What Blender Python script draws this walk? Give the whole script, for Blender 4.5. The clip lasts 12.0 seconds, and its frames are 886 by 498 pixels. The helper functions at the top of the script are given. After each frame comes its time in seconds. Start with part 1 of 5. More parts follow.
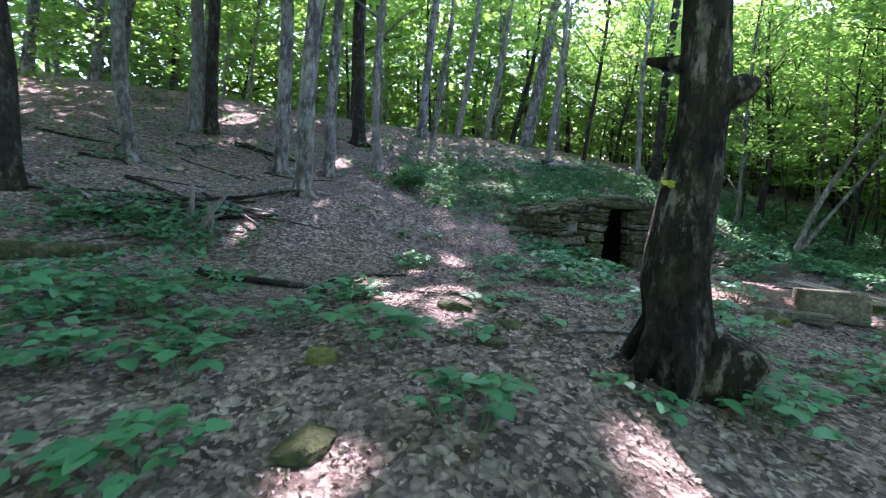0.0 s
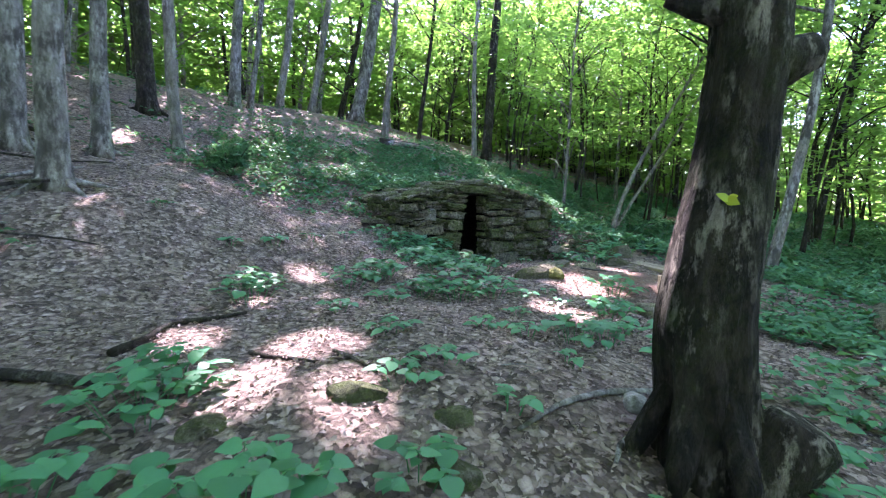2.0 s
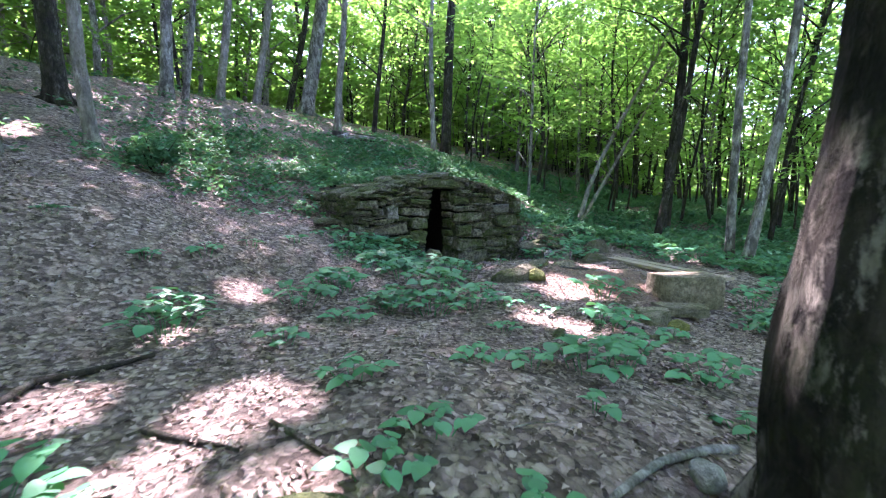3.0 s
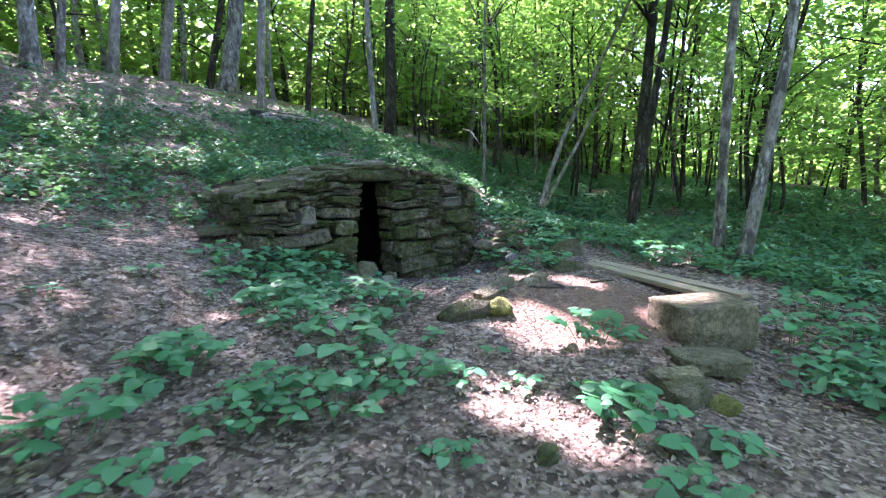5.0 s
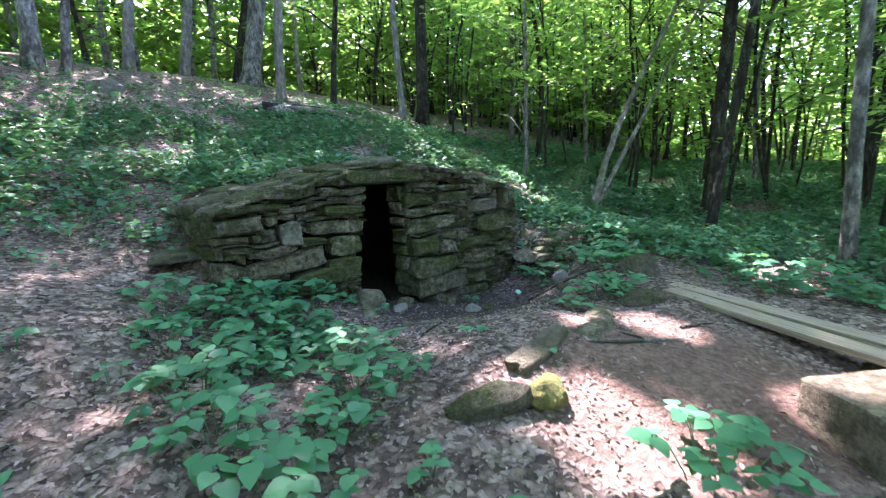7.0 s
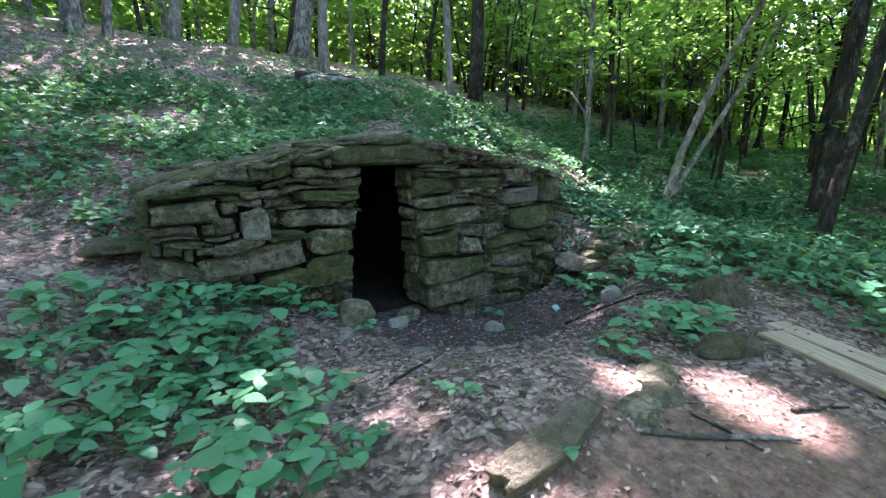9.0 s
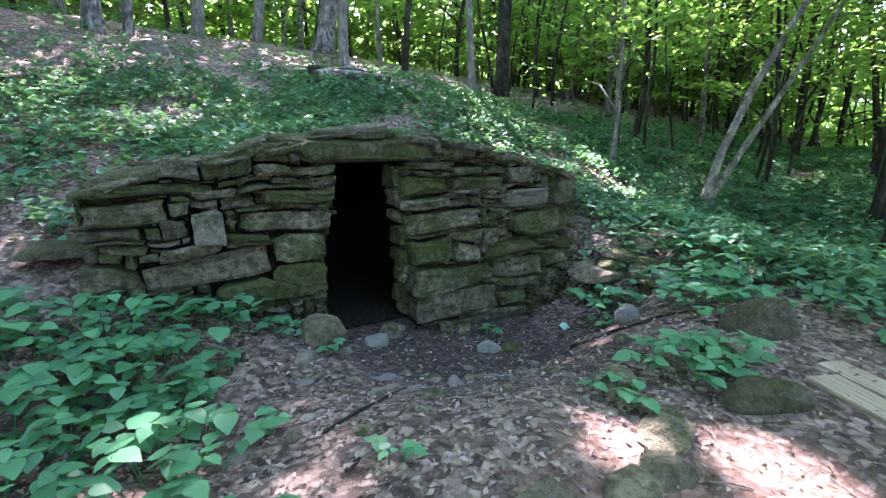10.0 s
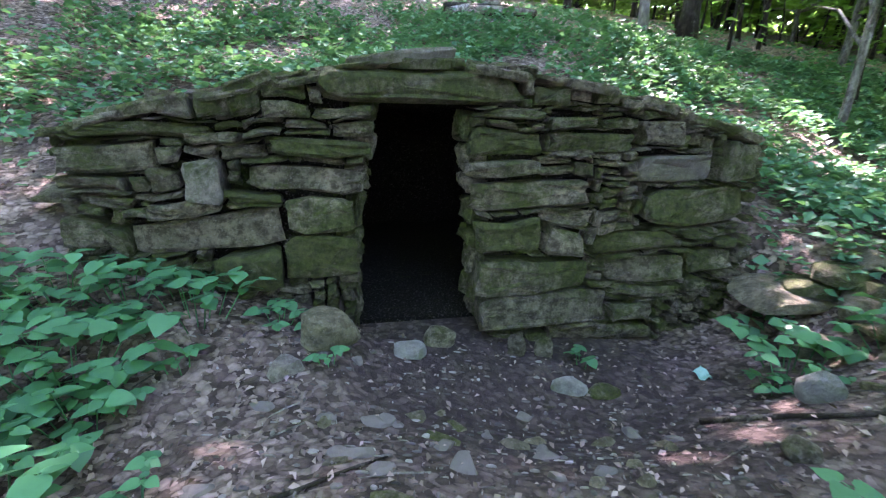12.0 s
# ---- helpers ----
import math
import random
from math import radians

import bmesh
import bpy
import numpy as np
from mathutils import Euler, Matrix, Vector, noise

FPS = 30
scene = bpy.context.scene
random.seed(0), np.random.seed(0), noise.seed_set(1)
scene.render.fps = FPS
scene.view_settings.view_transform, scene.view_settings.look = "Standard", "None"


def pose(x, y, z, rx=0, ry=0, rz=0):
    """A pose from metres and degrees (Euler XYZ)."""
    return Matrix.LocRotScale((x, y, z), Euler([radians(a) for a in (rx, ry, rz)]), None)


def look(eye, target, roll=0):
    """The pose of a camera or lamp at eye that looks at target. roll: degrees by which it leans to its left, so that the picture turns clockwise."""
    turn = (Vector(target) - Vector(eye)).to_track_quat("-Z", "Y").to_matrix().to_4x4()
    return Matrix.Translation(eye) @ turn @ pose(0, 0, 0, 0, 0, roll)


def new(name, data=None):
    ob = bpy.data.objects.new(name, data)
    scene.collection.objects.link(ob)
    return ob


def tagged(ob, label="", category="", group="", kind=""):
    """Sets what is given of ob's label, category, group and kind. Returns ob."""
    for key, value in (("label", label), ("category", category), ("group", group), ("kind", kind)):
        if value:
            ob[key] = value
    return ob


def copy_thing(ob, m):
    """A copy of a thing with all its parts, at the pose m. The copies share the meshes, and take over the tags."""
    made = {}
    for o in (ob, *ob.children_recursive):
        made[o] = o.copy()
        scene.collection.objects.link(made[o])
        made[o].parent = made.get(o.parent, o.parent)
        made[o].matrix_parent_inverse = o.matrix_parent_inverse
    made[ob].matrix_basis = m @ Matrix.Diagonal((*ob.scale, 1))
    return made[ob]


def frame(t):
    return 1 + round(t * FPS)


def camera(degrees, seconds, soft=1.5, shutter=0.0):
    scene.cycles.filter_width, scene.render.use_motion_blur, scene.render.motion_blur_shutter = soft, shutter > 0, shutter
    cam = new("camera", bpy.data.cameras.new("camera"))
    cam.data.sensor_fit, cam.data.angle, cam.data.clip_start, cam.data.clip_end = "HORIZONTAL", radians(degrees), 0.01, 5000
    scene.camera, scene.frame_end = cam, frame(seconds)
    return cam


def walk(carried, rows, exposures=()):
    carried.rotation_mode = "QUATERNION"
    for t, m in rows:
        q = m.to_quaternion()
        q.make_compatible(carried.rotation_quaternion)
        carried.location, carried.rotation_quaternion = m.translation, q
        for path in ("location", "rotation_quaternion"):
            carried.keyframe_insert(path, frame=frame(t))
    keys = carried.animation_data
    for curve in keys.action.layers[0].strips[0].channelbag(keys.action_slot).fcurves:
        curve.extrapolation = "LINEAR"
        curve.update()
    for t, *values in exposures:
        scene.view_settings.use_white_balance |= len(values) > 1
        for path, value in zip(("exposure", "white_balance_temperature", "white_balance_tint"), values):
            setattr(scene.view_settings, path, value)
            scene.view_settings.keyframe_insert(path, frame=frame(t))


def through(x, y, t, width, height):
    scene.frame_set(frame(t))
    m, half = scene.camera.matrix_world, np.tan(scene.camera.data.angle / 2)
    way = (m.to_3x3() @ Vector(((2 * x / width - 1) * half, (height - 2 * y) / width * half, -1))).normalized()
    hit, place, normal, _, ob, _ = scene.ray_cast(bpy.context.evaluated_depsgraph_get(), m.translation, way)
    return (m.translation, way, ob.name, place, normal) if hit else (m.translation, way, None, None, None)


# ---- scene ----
cam = camera(88.0, 12.0, soft=1.2, shutter=0.3)
PATH = [
    (0, (-0.158, -0.064, 1.372), (-0.019, 1.924, 1.203), 3.4),
    (0.5, (-0.332, 0.408, 1.419), (-0.037, 2.378, 1.24), 2.6),
    (1, (-0.447, 0.782, 1.532), (0.082, 2.702, 1.347), 2.6),
    (1.5, (-0.425, 1.118, 1.561), (0.306, 2.967, 1.343), 2.7),
    (2, (-0.356, 1.447, 1.568), (0.505, 3.237, 1.337), 2.5),
    (2.5, (-0.271, 1.808, 1.589), (0.692, 3.544, 1.34), 2.3),
    (2.7, (-0.22, 1.983, 1.56), (0.777, 3.701, 1.323), 1.9),
    (4.3, (0.748, 3.181, 1.667), (1.822, 4.841, 1.362), -0.1),
    (4.5, (0.843, 3.332, 1.707), (1.939, 4.975, 1.395), -0.3),
    (5, (1.108, 3.634, 1.748), (2.276, 5.225, 1.42), -0.2),
    (5.5, (1.47, 3.945, 1.75), (2.659, 5.517, 1.414), -0.5),
    (6, (1.748, 4.241, 1.762), (2.929, 5.815, 1.405), -0.7),
    (6.5, (1.941, 4.565, 1.82), (3.062, 6.176, 1.436), -1.7),
    (7, (2.212, 4.806, 1.845), (3.214, 6.498, 1.476), -2.0),
    (7.2, (2.321, 4.871, 1.874), (3.268, 6.594, 1.507), -1.9),
    (8.8, (3.026, 5.584, 1.783), (3.844, 7.354, 1.34), -0.9),
    (9, (3.197, 5.641, 1.798), (3.961, 7.437, 1.359), -0.3),
    (9.5, (3.497, 5.781, 1.792), (4.212, 7.597, 1.356), -0.5),
    (10, (3.777, 6.002, 1.763), (4.402, 7.85, 1.319), -0.2),
    (10.5, (4.073, 6.231, 1.688), (4.564, 8.112, 1.219), 0.1),
    (11, (4.373, 6.465, 1.687), (4.685, 8.374, 1.176), 1.1),
    (11.5, (4.537, 6.773, 1.642), (4.68, 8.693, 1.1), 0.9),
    (12, (4.626, 7.029, 1.644), (4.588, 8.932, 1.029), 1.0),
]
walk(cam, [(t, look(eye, target, roll)) for t, eye, target, roll in PATH], [(0, 3.2, 5750, 48), (1, 3.6, 5850, 50), (2.5, 3.7, 5850, 48), (5.5, 3.8, 5900, 48), (7, 3.8, 5900, 44), (9.5, 3.95, 5950, 47), (10.8, 4.45, 6000, 54), (11.1, 4.6, 6000, 60), (11.5, 4.5, 6050, 58), (12, 4.35, 6150, 54)])

# ---- world, sun ----
SUN = Vector((0.10, 0.62, 0.78)).normalized()
world = bpy.data.worlds.new("sky")
scene.world = world
world.use_nodes = True
wn = world.node_tree.nodes
sky = wn.new("ShaderNodeTexSky")
sky.sky_type, sky.sun_disc = "NISHITA", False
sky.sun_elevation = math.asin(SUN.z)
sky.sun_rotation = math.atan2(SUN.x, SUN.y)
wn["Background"].inputs[1].default_value = 0.15
world.node_tree.links.new(sky.outputs[0], wn["Background"].inputs[0])
lamp = bpy.data.lights.new("sun", "SUN")
lamp.energy, lamp.angle, lamp.color = 4.2, radians(0.5), (1.0, 0.92, 0.80)
sun = new("sun", lamp)
sun.matrix_world = look(SUN * 60, (0, 0, 0))

# ---- materials ----
class Mat:
    """A small builder for node materials."""

    def __init__(self, name, rough=0.9):
        self.m = bpy.data.materials.new(name)
        self.m.use_nodes = True
        self.t = self.m.node_tree
        self.b = self.t.nodes["Principled BSDF"]
        self.b.inputs["Roughness"].default_value = rough
        self.b.inputs["Specular IOR Level"].default_value = 0.25
        self.co = self.t.nodes.new("ShaderNodeTexCoord").outputs["Object"]

    def node(self, kind, **ins):
        n = self.t.nodes.new(kind)
        for k, v in ins.items():
            self.put(n.inputs[k.replace("_", " ")], v)
        return n

    def put(self, sock, v):
        if isinstance(v, bpy.types.NodeSocket):
            self.t.links.new(v, sock)
        else:
            sock.default_value = v

    def scaled(self, x, y, z):
        n = self.node("ShaderNodeMapping", Vector=self.co)
        n.inputs["Scale"].default_value = (x, y, z)
        return n.outputs[0]

    def noise(self, scale, detail=5, rough=0.6, vec=None):
        n = self.node("ShaderNodeTexNoise", Scale=scale, Detail=detail, Roughness=rough)
        self.put(n.inputs["Vector"], vec or self.co)
        return n.outputs["Fac"]

    def ramp(self, fac, *stops):
        n = self.node("ShaderNodeValToRGB", Fac=fac)
        e = n.color_ramp.elements
        while len(e) < len(stops):
            e.new(0.5)
        for el, (p, c) in zip(e, stops):
            el.position, el.color = p, (*c, 1) if len(c) == 3 else c
        return n.outputs[0]

    def mix(self, fac, a, b, how="MIX"):
        n = self.t.nodes.new("ShaderNodeMix")
        n.data_type, n.blend_type = "RGBA", how
        self.put(n.inputs[0], fac)
        for i, v in ((6, a), (7, b)):
            self.put(n.inputs[i], (*v, 1) if isinstance(v, tuple) else v)
        return n.outputs[2]

    def math(self, op, a, b=0.0):
        n = self.t.nodes.new("ShaderNodeMath")
        n.operation = op
        self.put(n.inputs[0], a), self.put(n.inputs[1], b)
        return n.outputs[0]

    def bump(self, height, dist=0.02, strength=0.8):
        n = self.node("ShaderNodeBump", Height=height, Distance=dist, Strength=strength)
        self.put(self.b.inputs["Normal"], n.outputs[0])

    def color(self, c):
        self.put(self.b.inputs["Base Color"], c)


def grey(v):
    return (v, v, v)


def stone_material(name, dark, light, moss=0.45):
    m = Mat(name, 0.9)
    rnd = m.node("ShaderNodeObjectInfo").outputs["Random"]
    geo = m.node("ShaderNodeNewGeometry")
    pos = geo.outputs["Position"]
    base = m.ramp(m.noise(7, 10, 0.74, pos), (0.34, dark), (0.66, light))
    base = m.mix(m.math("MULTIPLY", m.math("POWER", rnd, 1.2), 0.8), base, tuple(c * 0.3 for c in light))
    stain = m.ramp(m.noise(17, 8, 0.75, pos), (0.42, grey(1)), (0.55, grey(0)))
    base = m.mix(m.math("MULTIPLY", stain, 0.75), base, tuple(c * 0.7 for c in dark))
    speck = m.ramp(m.noise(60, 5, 0.7, pos), (0.56, grey(0)), (0.68, grey(1)))
    base = m.mix(m.math("MULTIPLY", speck, 0.4), base, (0.42, 0.42, 0.37))
    # moss gathers in some places and on upward faces
    up = m.node("ShaderNodeSeparateXYZ", Vector=geo.outputs["Normal"]).outputs[2]
    where = m.math("ADD", m.noise(3.1, 7, 0.75, pos), m.math("MULTIPLY", up, 0.07))
    where = m.math("ADD", where, m.math("MULTIPLY", m.math("SUBTRACT", m.math("FRACT", m.math("MULTIPLY", rnd, 7.31)), 0.55), 0.26))
    where = m.math("ADD", where, m.math("MULTIPLY", m.math("SUBTRACT", m.noise(38, 4, 0.7, pos), 0.5), 0.3))
    green = m.ramp(where, (0.63 - moss * 0.4, grey(0)), (0.76 - moss * 0.35, grey(1)))
    tint = m.ramp(m.noise(22, 5, 0.7, pos), (0.35, (0.018, 0.032, 0.006)), (0.68, (0.088, 0.128, 0.025)))
    base = m.mix(m.math("MULTIPLY", green, 0.82), base, tint)
    lichen = m.ramp(m.noise(9, 8, 0.8, pos), (0.66, grey(0)), (0.70, grey(1)))
    base = m.mix(m.math("MULTIPLY", lichen, 0.55), base, (0.40, 0.42, 0.34))
    m.color(base)
    h = m.math("ADD", m.math("MULTIPLY", m.noise(9, 9, 0.78, pos), 1.8), m.noise(55, 5, 0.7, pos))
    m.bump(m.math("ADD", h, m.math("MULTIPLY", green, 0.25)), 0.045, 1.0)
    return m.m


def bark_material(name, dark, light, blotch, patchiness=0.5, mossy=0.5, relief=0.035):
    m = Mat(name, 0.9)
    grain = m.noise(16, 9, 0.72, m.scaled(1, 1, 0.3))
    base = m.ramp(grain, (0.35, dark), (0.7, light))
    dirt = m.ramp(m.noise(5, 7, 0.7, m.scaled(1, 1, 0.55)), (0.44, grey(1)), (0.56, grey(0)))
    base = m.mix(m.math("MULTIPLY", dirt, patchiness), base, tuple(c * 0.35 for c in dark))
    spots = m.ramp(m.noise(13, 7, 0.72, m.scaled(1, 1, 0.35)), (0.5, grey(0)), (0.6, grey(1)))
    patch = m.ramp(m.noise(3.5, 4, 0.6, m.scaled(1, 1, 0.5)), (0.44, grey(0)), (0.6, grey(1)))
    base = m.mix(m.math("MULTIPLY", m.math("MULTIPLY", spots, patch), 0.8), base, blotch)
    moss = m.ramp(m.noise(2.6, 6, 0.75), (0.5, grey(0)), (0.66, grey(1)))
    base = m.mix(m.math("MULTIPLY", moss, mossy), base, (0.04, 0.058, 0.016))
    m.color(base)
    m.bump(m.math("ADD", m.math("MULTIPLY", grain, 1.4), m.noise(40, 5, 0.65, m.scaled(1, 1, 0.4))), relief, 1.0)
    return m.m


def leaf_material(name, low, high, through, clear=0.45, rough=0.5, gloss=0.3):
    m = Mat(name, rough)
    isl = m.node("ShaderNodeNewGeometry").outputs["Random Per Island"]
    rnd = m.node("ShaderNodeObjectInfo").outputs["Random"]
    f = m.math("FRACT", m.math("ADD", isl, rnd))
    m.b.inputs["Specular IOR Level"].default_value = gloss
    skin = m.ramp(f, (0.0, low), (1.0, high))
    m.color(m.mix(m.math("MULTIPLY", m.noise(35, 4, 0.6), 0.5), skin, tuple(c * 0.6 for c in low)))
    tr = m.node("ShaderNodeBsdfTranslucent")
    m.put(tr.inputs["Color"], m.mix(f, tuple(c * 0.75 for c in through), through))
    mx = m.node("ShaderNodeMixShader", Fac=clear)
    m.t.links.new(m.b.outputs[0], mx.inputs[1])
    m.t.links.new(tr.outputs[0], mx.inputs[2])
    m.t.links.new(mx.outputs[0], m.t.nodes["Material Output"].inputs["Surface"])
    return m.m


def soil_material():
    """Trodden leaf litter, with dark damp earth before the doorway."""
    m = Mat("leaf_litter_ground", 0.95)
    v = m.node("ShaderNodeTexVoronoi", Scale=26.0)
    v.inputs["Randomness"].default_value = 1.0
    wob = m.node("ShaderNodeTexNoise", Scale=9.0, Detail=3.0, Vector=m.co)
    m.put(v.inputs["Vector"], m.mix(0.12, m.co, wob.outputs["Color"]))
    cell = m.node("ShaderNodeSeparateColor", Color=v.outputs["Color"]).outputs[0]
    leaf = m.ramp(cell, (0.0, (0.06, 0.046, 0.038)), (0.35, (0.17, 0.13, 0.107)), (0.7, (0.3, 0.235, 0.195)), (1.0, (0.44, 0.36, 0.31)))
    edge = m.ramp(v.outputs["Distance"], (0.25, grey(1)), (0.8, grey(0.5)))
    leaf = m.mix(1.0, leaf, edge, "MULTIPLY")
    big = m.ramp(m.noise(0.7, 5, 0.6), (0.4, grey(0)), (0.66, grey(1)))
    base = m.mix(m.math("MULTIPLY", big, 0.4), leaf, (0.06, 0.042, 0.032))
    # bare reddish earth of the trodden clearing beside the bench
    c = m.node("ShaderNodeVectorMath")
    c.operation = "DISTANCE"
    m.put(c.inputs[0], m.scaled(1, 1, 0))
    c.inputs[1].default_value = (5.0, 6.35, 0)
    c = m.math("ADD", c.outputs["Value"], m.math("MULTIPLY", m.noise(2.2, 6, 0.7), 1.1))
    clear = m.ramp(m.math("DIVIDE", c, 3.0), (0.42, grey(1)), (0.62, grey(0)))
    earth = m.ramp(m.noise(14, 8, 0.75), (0.35, (0.085, 0.05, 0.036)), (0.68, (0.27, 0.175, 0.13)))
    base = m.mix(m.math("MULTIPLY", clear, 0.8), base, earth)
    # damp patch round the doorway
    d = m.node("ShaderNodeVectorMath", )
    d.operation = "DISTANCE"
    m.put(d.inputs[0], m.mix(0.35, m.co, m.node("ShaderNodeTexNoise", Scale=1.6, Detail=5.0, Vector=m.co).outputs["Color"]))
    d.inputs[1].default_value = (3.55, 6.3, 0.25)
    damp = m.ramp(m.math("DIVIDE", d.outputs["Value"], 4.0), (0.13, grey(1)), (0.3, grey(0)))
    base = m.mix(m.math("MULTIPLY", damp, 0.8), base, (0.028, 0.022, 0.022))
    m.color(base)
    m.bump(m.math("ADD", m.math("MULTIPLY", v.outputs["Distance"], 0.6), m.noise(30, 6, 0.7)), 0.03, 1.0)
    return m.m


def chip_material():
    """Small broken stones, each with a grey of its own."""
    m = Mat("stone_chips", 0.85)
    isl = m.node("ShaderNodeNewGeometry").outputs["Random Per Island"]
    tone = m.ramp(isl, (0.0, (0.06, 0.058, 0.055)), (0.7, (0.17, 0.16, 0.145)), (1.0, (0.42, 0.41, 0.37)))
    m.color(m.mix(m.math("MULTIPLY", m.noise(60, 5, 0.7), 0.6), tone, (0.08, 0.075, 0.065)))
    m.bump(m.noise(70, 5, 0.7), 0.01, 0.8)
    return m.m


STONE = stone_material("wall_stone", (0.05, 0.045, 0.03), (0.47, 0.43, 0.31), 0.54)
EDGE_STONE = stone_material("edging_stone", (0.13, 0.122, 0.075), (0.46, 0.43, 0.29), 0.1)
SEAT_STONE = stone_material("seat_stone", (0.14, 0.12, 0.075), (0.40, 0.35, 0.24), 0.15)
PALE_STONE = stone_material("pale_stone", (0.18, 0.17, 0.14), (0.42, 0.40, 0.33), 0.25)
MOSSY_STONE = stone_material("mossy_stone", (0.075, 0.07, 0.045), (0.32, 0.30, 0.2), 0.48)
WHITE_STONE = stone_material("whitish_stone", (0.34, 0.34, 0.31), (0.62, 0.62, 0.57), -0.1)
CHIP = chip_material()
MOSS = stone_material("bright_moss", (0.14, 0.16, 0.03), (0.34, 0.34, 0.1), -0.3)
# earth taken down to near-black: the hut's inner shade is put into this colour
EARTH_SHADE = stone_material("shade_dark_earth", (0.009, 0.008, 0.006), (0.02, 0.017, 0.013), 0.1)
BARK_DARK = bark_material("dark_bark", (0.012, 0.010, 0.007), (0.06, 0.052, 0.04), (0.17, 0.165, 0.14))
BARK_OLD = bark_material("old_tree_bark", (0.012, 0.010, 0.006), (0.075, 0.064, 0.044), (0.42, 0.39, 0.31), 0.85, 0.6, 0.09)
BARK = bark_material("grey_bark", (0.10, 0.093, 0.08), (0.34, 0.33, 0.30), (0.46, 0.46, 0.43), 0.8, 0.25, 0.018)
BARK_PALE = bark_material("pale_bark", (0.14, 0.13, 0.11), (0.36, 0.34, 0.30), (0.45, 0.44, 0.40))
CROWN = leaf_material("tree_leaves", (0.025, 0.07, 0.018), (0.055, 0.14, 0.03), (0.30, 0.57, 0.10), 0.55)
HERB = leaf_material("herb_leaves", (0.03, 0.15, 0.07), (0.065, 0.27, 0.125), (0.12, 0.36, 0.09), 0.25, 0.5, 0.25)
COVER = leaf_material("cover_leaves", (0.045, 0.15, 0.085), (0.08, 0.25, 0.14), (0.14, 0.36, 0.10), 0.28, 0.55, 0.12)
# yellow-green sprig leaves, brightened: the sunlight on them is part of this colour
SPRIG = leaf_material("sunlit_yellow_leaves", (0.34, 0.42, 0.02), (0.5, 0.58, 0.04), (0.5, 0.6, 0.05), 0.5)
LITTER = leaf_material("dead_leaves", (0.09, 0.067, 0.055), (0.48, 0.39, 0.335), (0.16, 0.10, 0.07), 0.12, 0.7)
SOIL = soil_material()


def wood_material():
    m = Mat("weathered_wood", 0.8)
    g = m.noise(6, 6, 0.6, m.scaled(14, 0.6, 14))
    m.color(m.mix(m.math("MULTIPLY", m.noise(2.2, 4), 0.5), m.ramp(g, (0.3, (0.16, 0.125, 0.085)), (0.7, (0.42, 0.36, 0.27))), (0.2, 0.17, 0.12)))
    m.bump(g, 0.006, 0.8)
    return m.m


WOOD = wood_material()

# ---- shape of the ground ----
HUT = (3.13, 9.59)
TURN = math.atan(0.2136)
CT, ST = math.cos(TURN), math.sin(TURN)
MOUNDS = [
    (5.2, 4.5, 0.8, -0.12),
    (-1, 7.8, 1.6, 0.5),
    (1.2, 10.3, 1.2, -0.29),
    (1.1, 13.5, 2.0, -0.26),
    (6.6, 16.1, 2.5, 0.48),
    (3, 8.9, 1.0, -0.38),
    (-5, 5.5, 3, 0.26),
    (8, 11, 2, 0.18),
    (10.5, 10.5, 2, -0.3),
    (25, 12, 9, 0.78),
    (15, 35, 9, -0.69),
    (0, 33, 6, 0.29),
    (-14, 1, 7, 0.68),
    (-10, 20, 6, 0.32),
    (0, -9, 6, -0.29),
    (6.5, 8.6, 0.8, 0.14),
    (11, 20, 3, 0.16),
    (4.5, 12.5, 1.6, 0.1),
]
ROOF = [(-0.9, 1.42), (-0.57, 1.50), (-0.17, 1.62), (0.26, 1.70), (0.74, 1.82), (1.18, 1.88), (1.5, 1.87), (2.03, 1.82), (2.61, 1.71), (3.03, 1.61), (3.7, 1.44), (4.2, 1.3)]
FOOT = [(-0.9, 0.75), (-0.4, 0.66), (0.12, 0.5), (0.79, 0.36), (0.95, 0.2), (2.2, 0.0), (3.1, -0.05), (3.7, 0.1)]


def wobble(x, y):
    return (0.05 * np.sin(1.3 * x + 0.7 * y) * np.sin(0.9 * y - 0.6 * x + 1) + 0.025 * np.sin(2.9 * x - 1.1 * y) * np.sin(2.3 * y + 0.5)
            + 0.012 * np.sin(6.1 * x + 2 * y) * np.sin(5.3 * y - 3 * x))


def slope(x, y):
    """The wooded slope without the hut's mound."""
    v = y * math.cos(0.469) - x * math.sin(0.469)
    z = 0.026 - 0.014 * x + 0.071 * y + 0.0538 * np.logaddexp(0, (v - 6.115) / 0.2) - 0.121 * np.logaddexp(0, (v - 18.807) / 0.5)
    z = z - 0.72 * np.exp(-((x - 5.4) / 1.6) ** 2 - ((y - 9.5) / 1.1) ** 2) + 0.348 * np.exp(-((x - 0.5) / 2.2) ** 2 - ((y - 3.5) / 1.6) ** 2)
    for a, b, r, k in MOUNDS:
        z = z + k * np.exp(-((x - a) ** 2 + (y - b) ** 2) / r / r)
    return np.clip(z, -6, 14) + wobble(x, y)


def ease(a, b, v):
    t = np.clip((v - a) / (b - a), 0, 1)
    return t * t * (3 - 2 * t)


def hut_frame(x, y):
    """Along the hut's front, and behind it."""
    dx, dy = x - HUT[0], y - HUT[1]
    return dx * CT + dy * ST, dy * CT - dx * ST


def at_hut(s, d, z):
    return Vector((HUT[0] + s * CT - d * ST, HUT[1] + s * ST + d * CT, z))


def roof_line(s):
    return np.interp(s, [p for p, _ in ROOF], [h for _, h in ROOF])


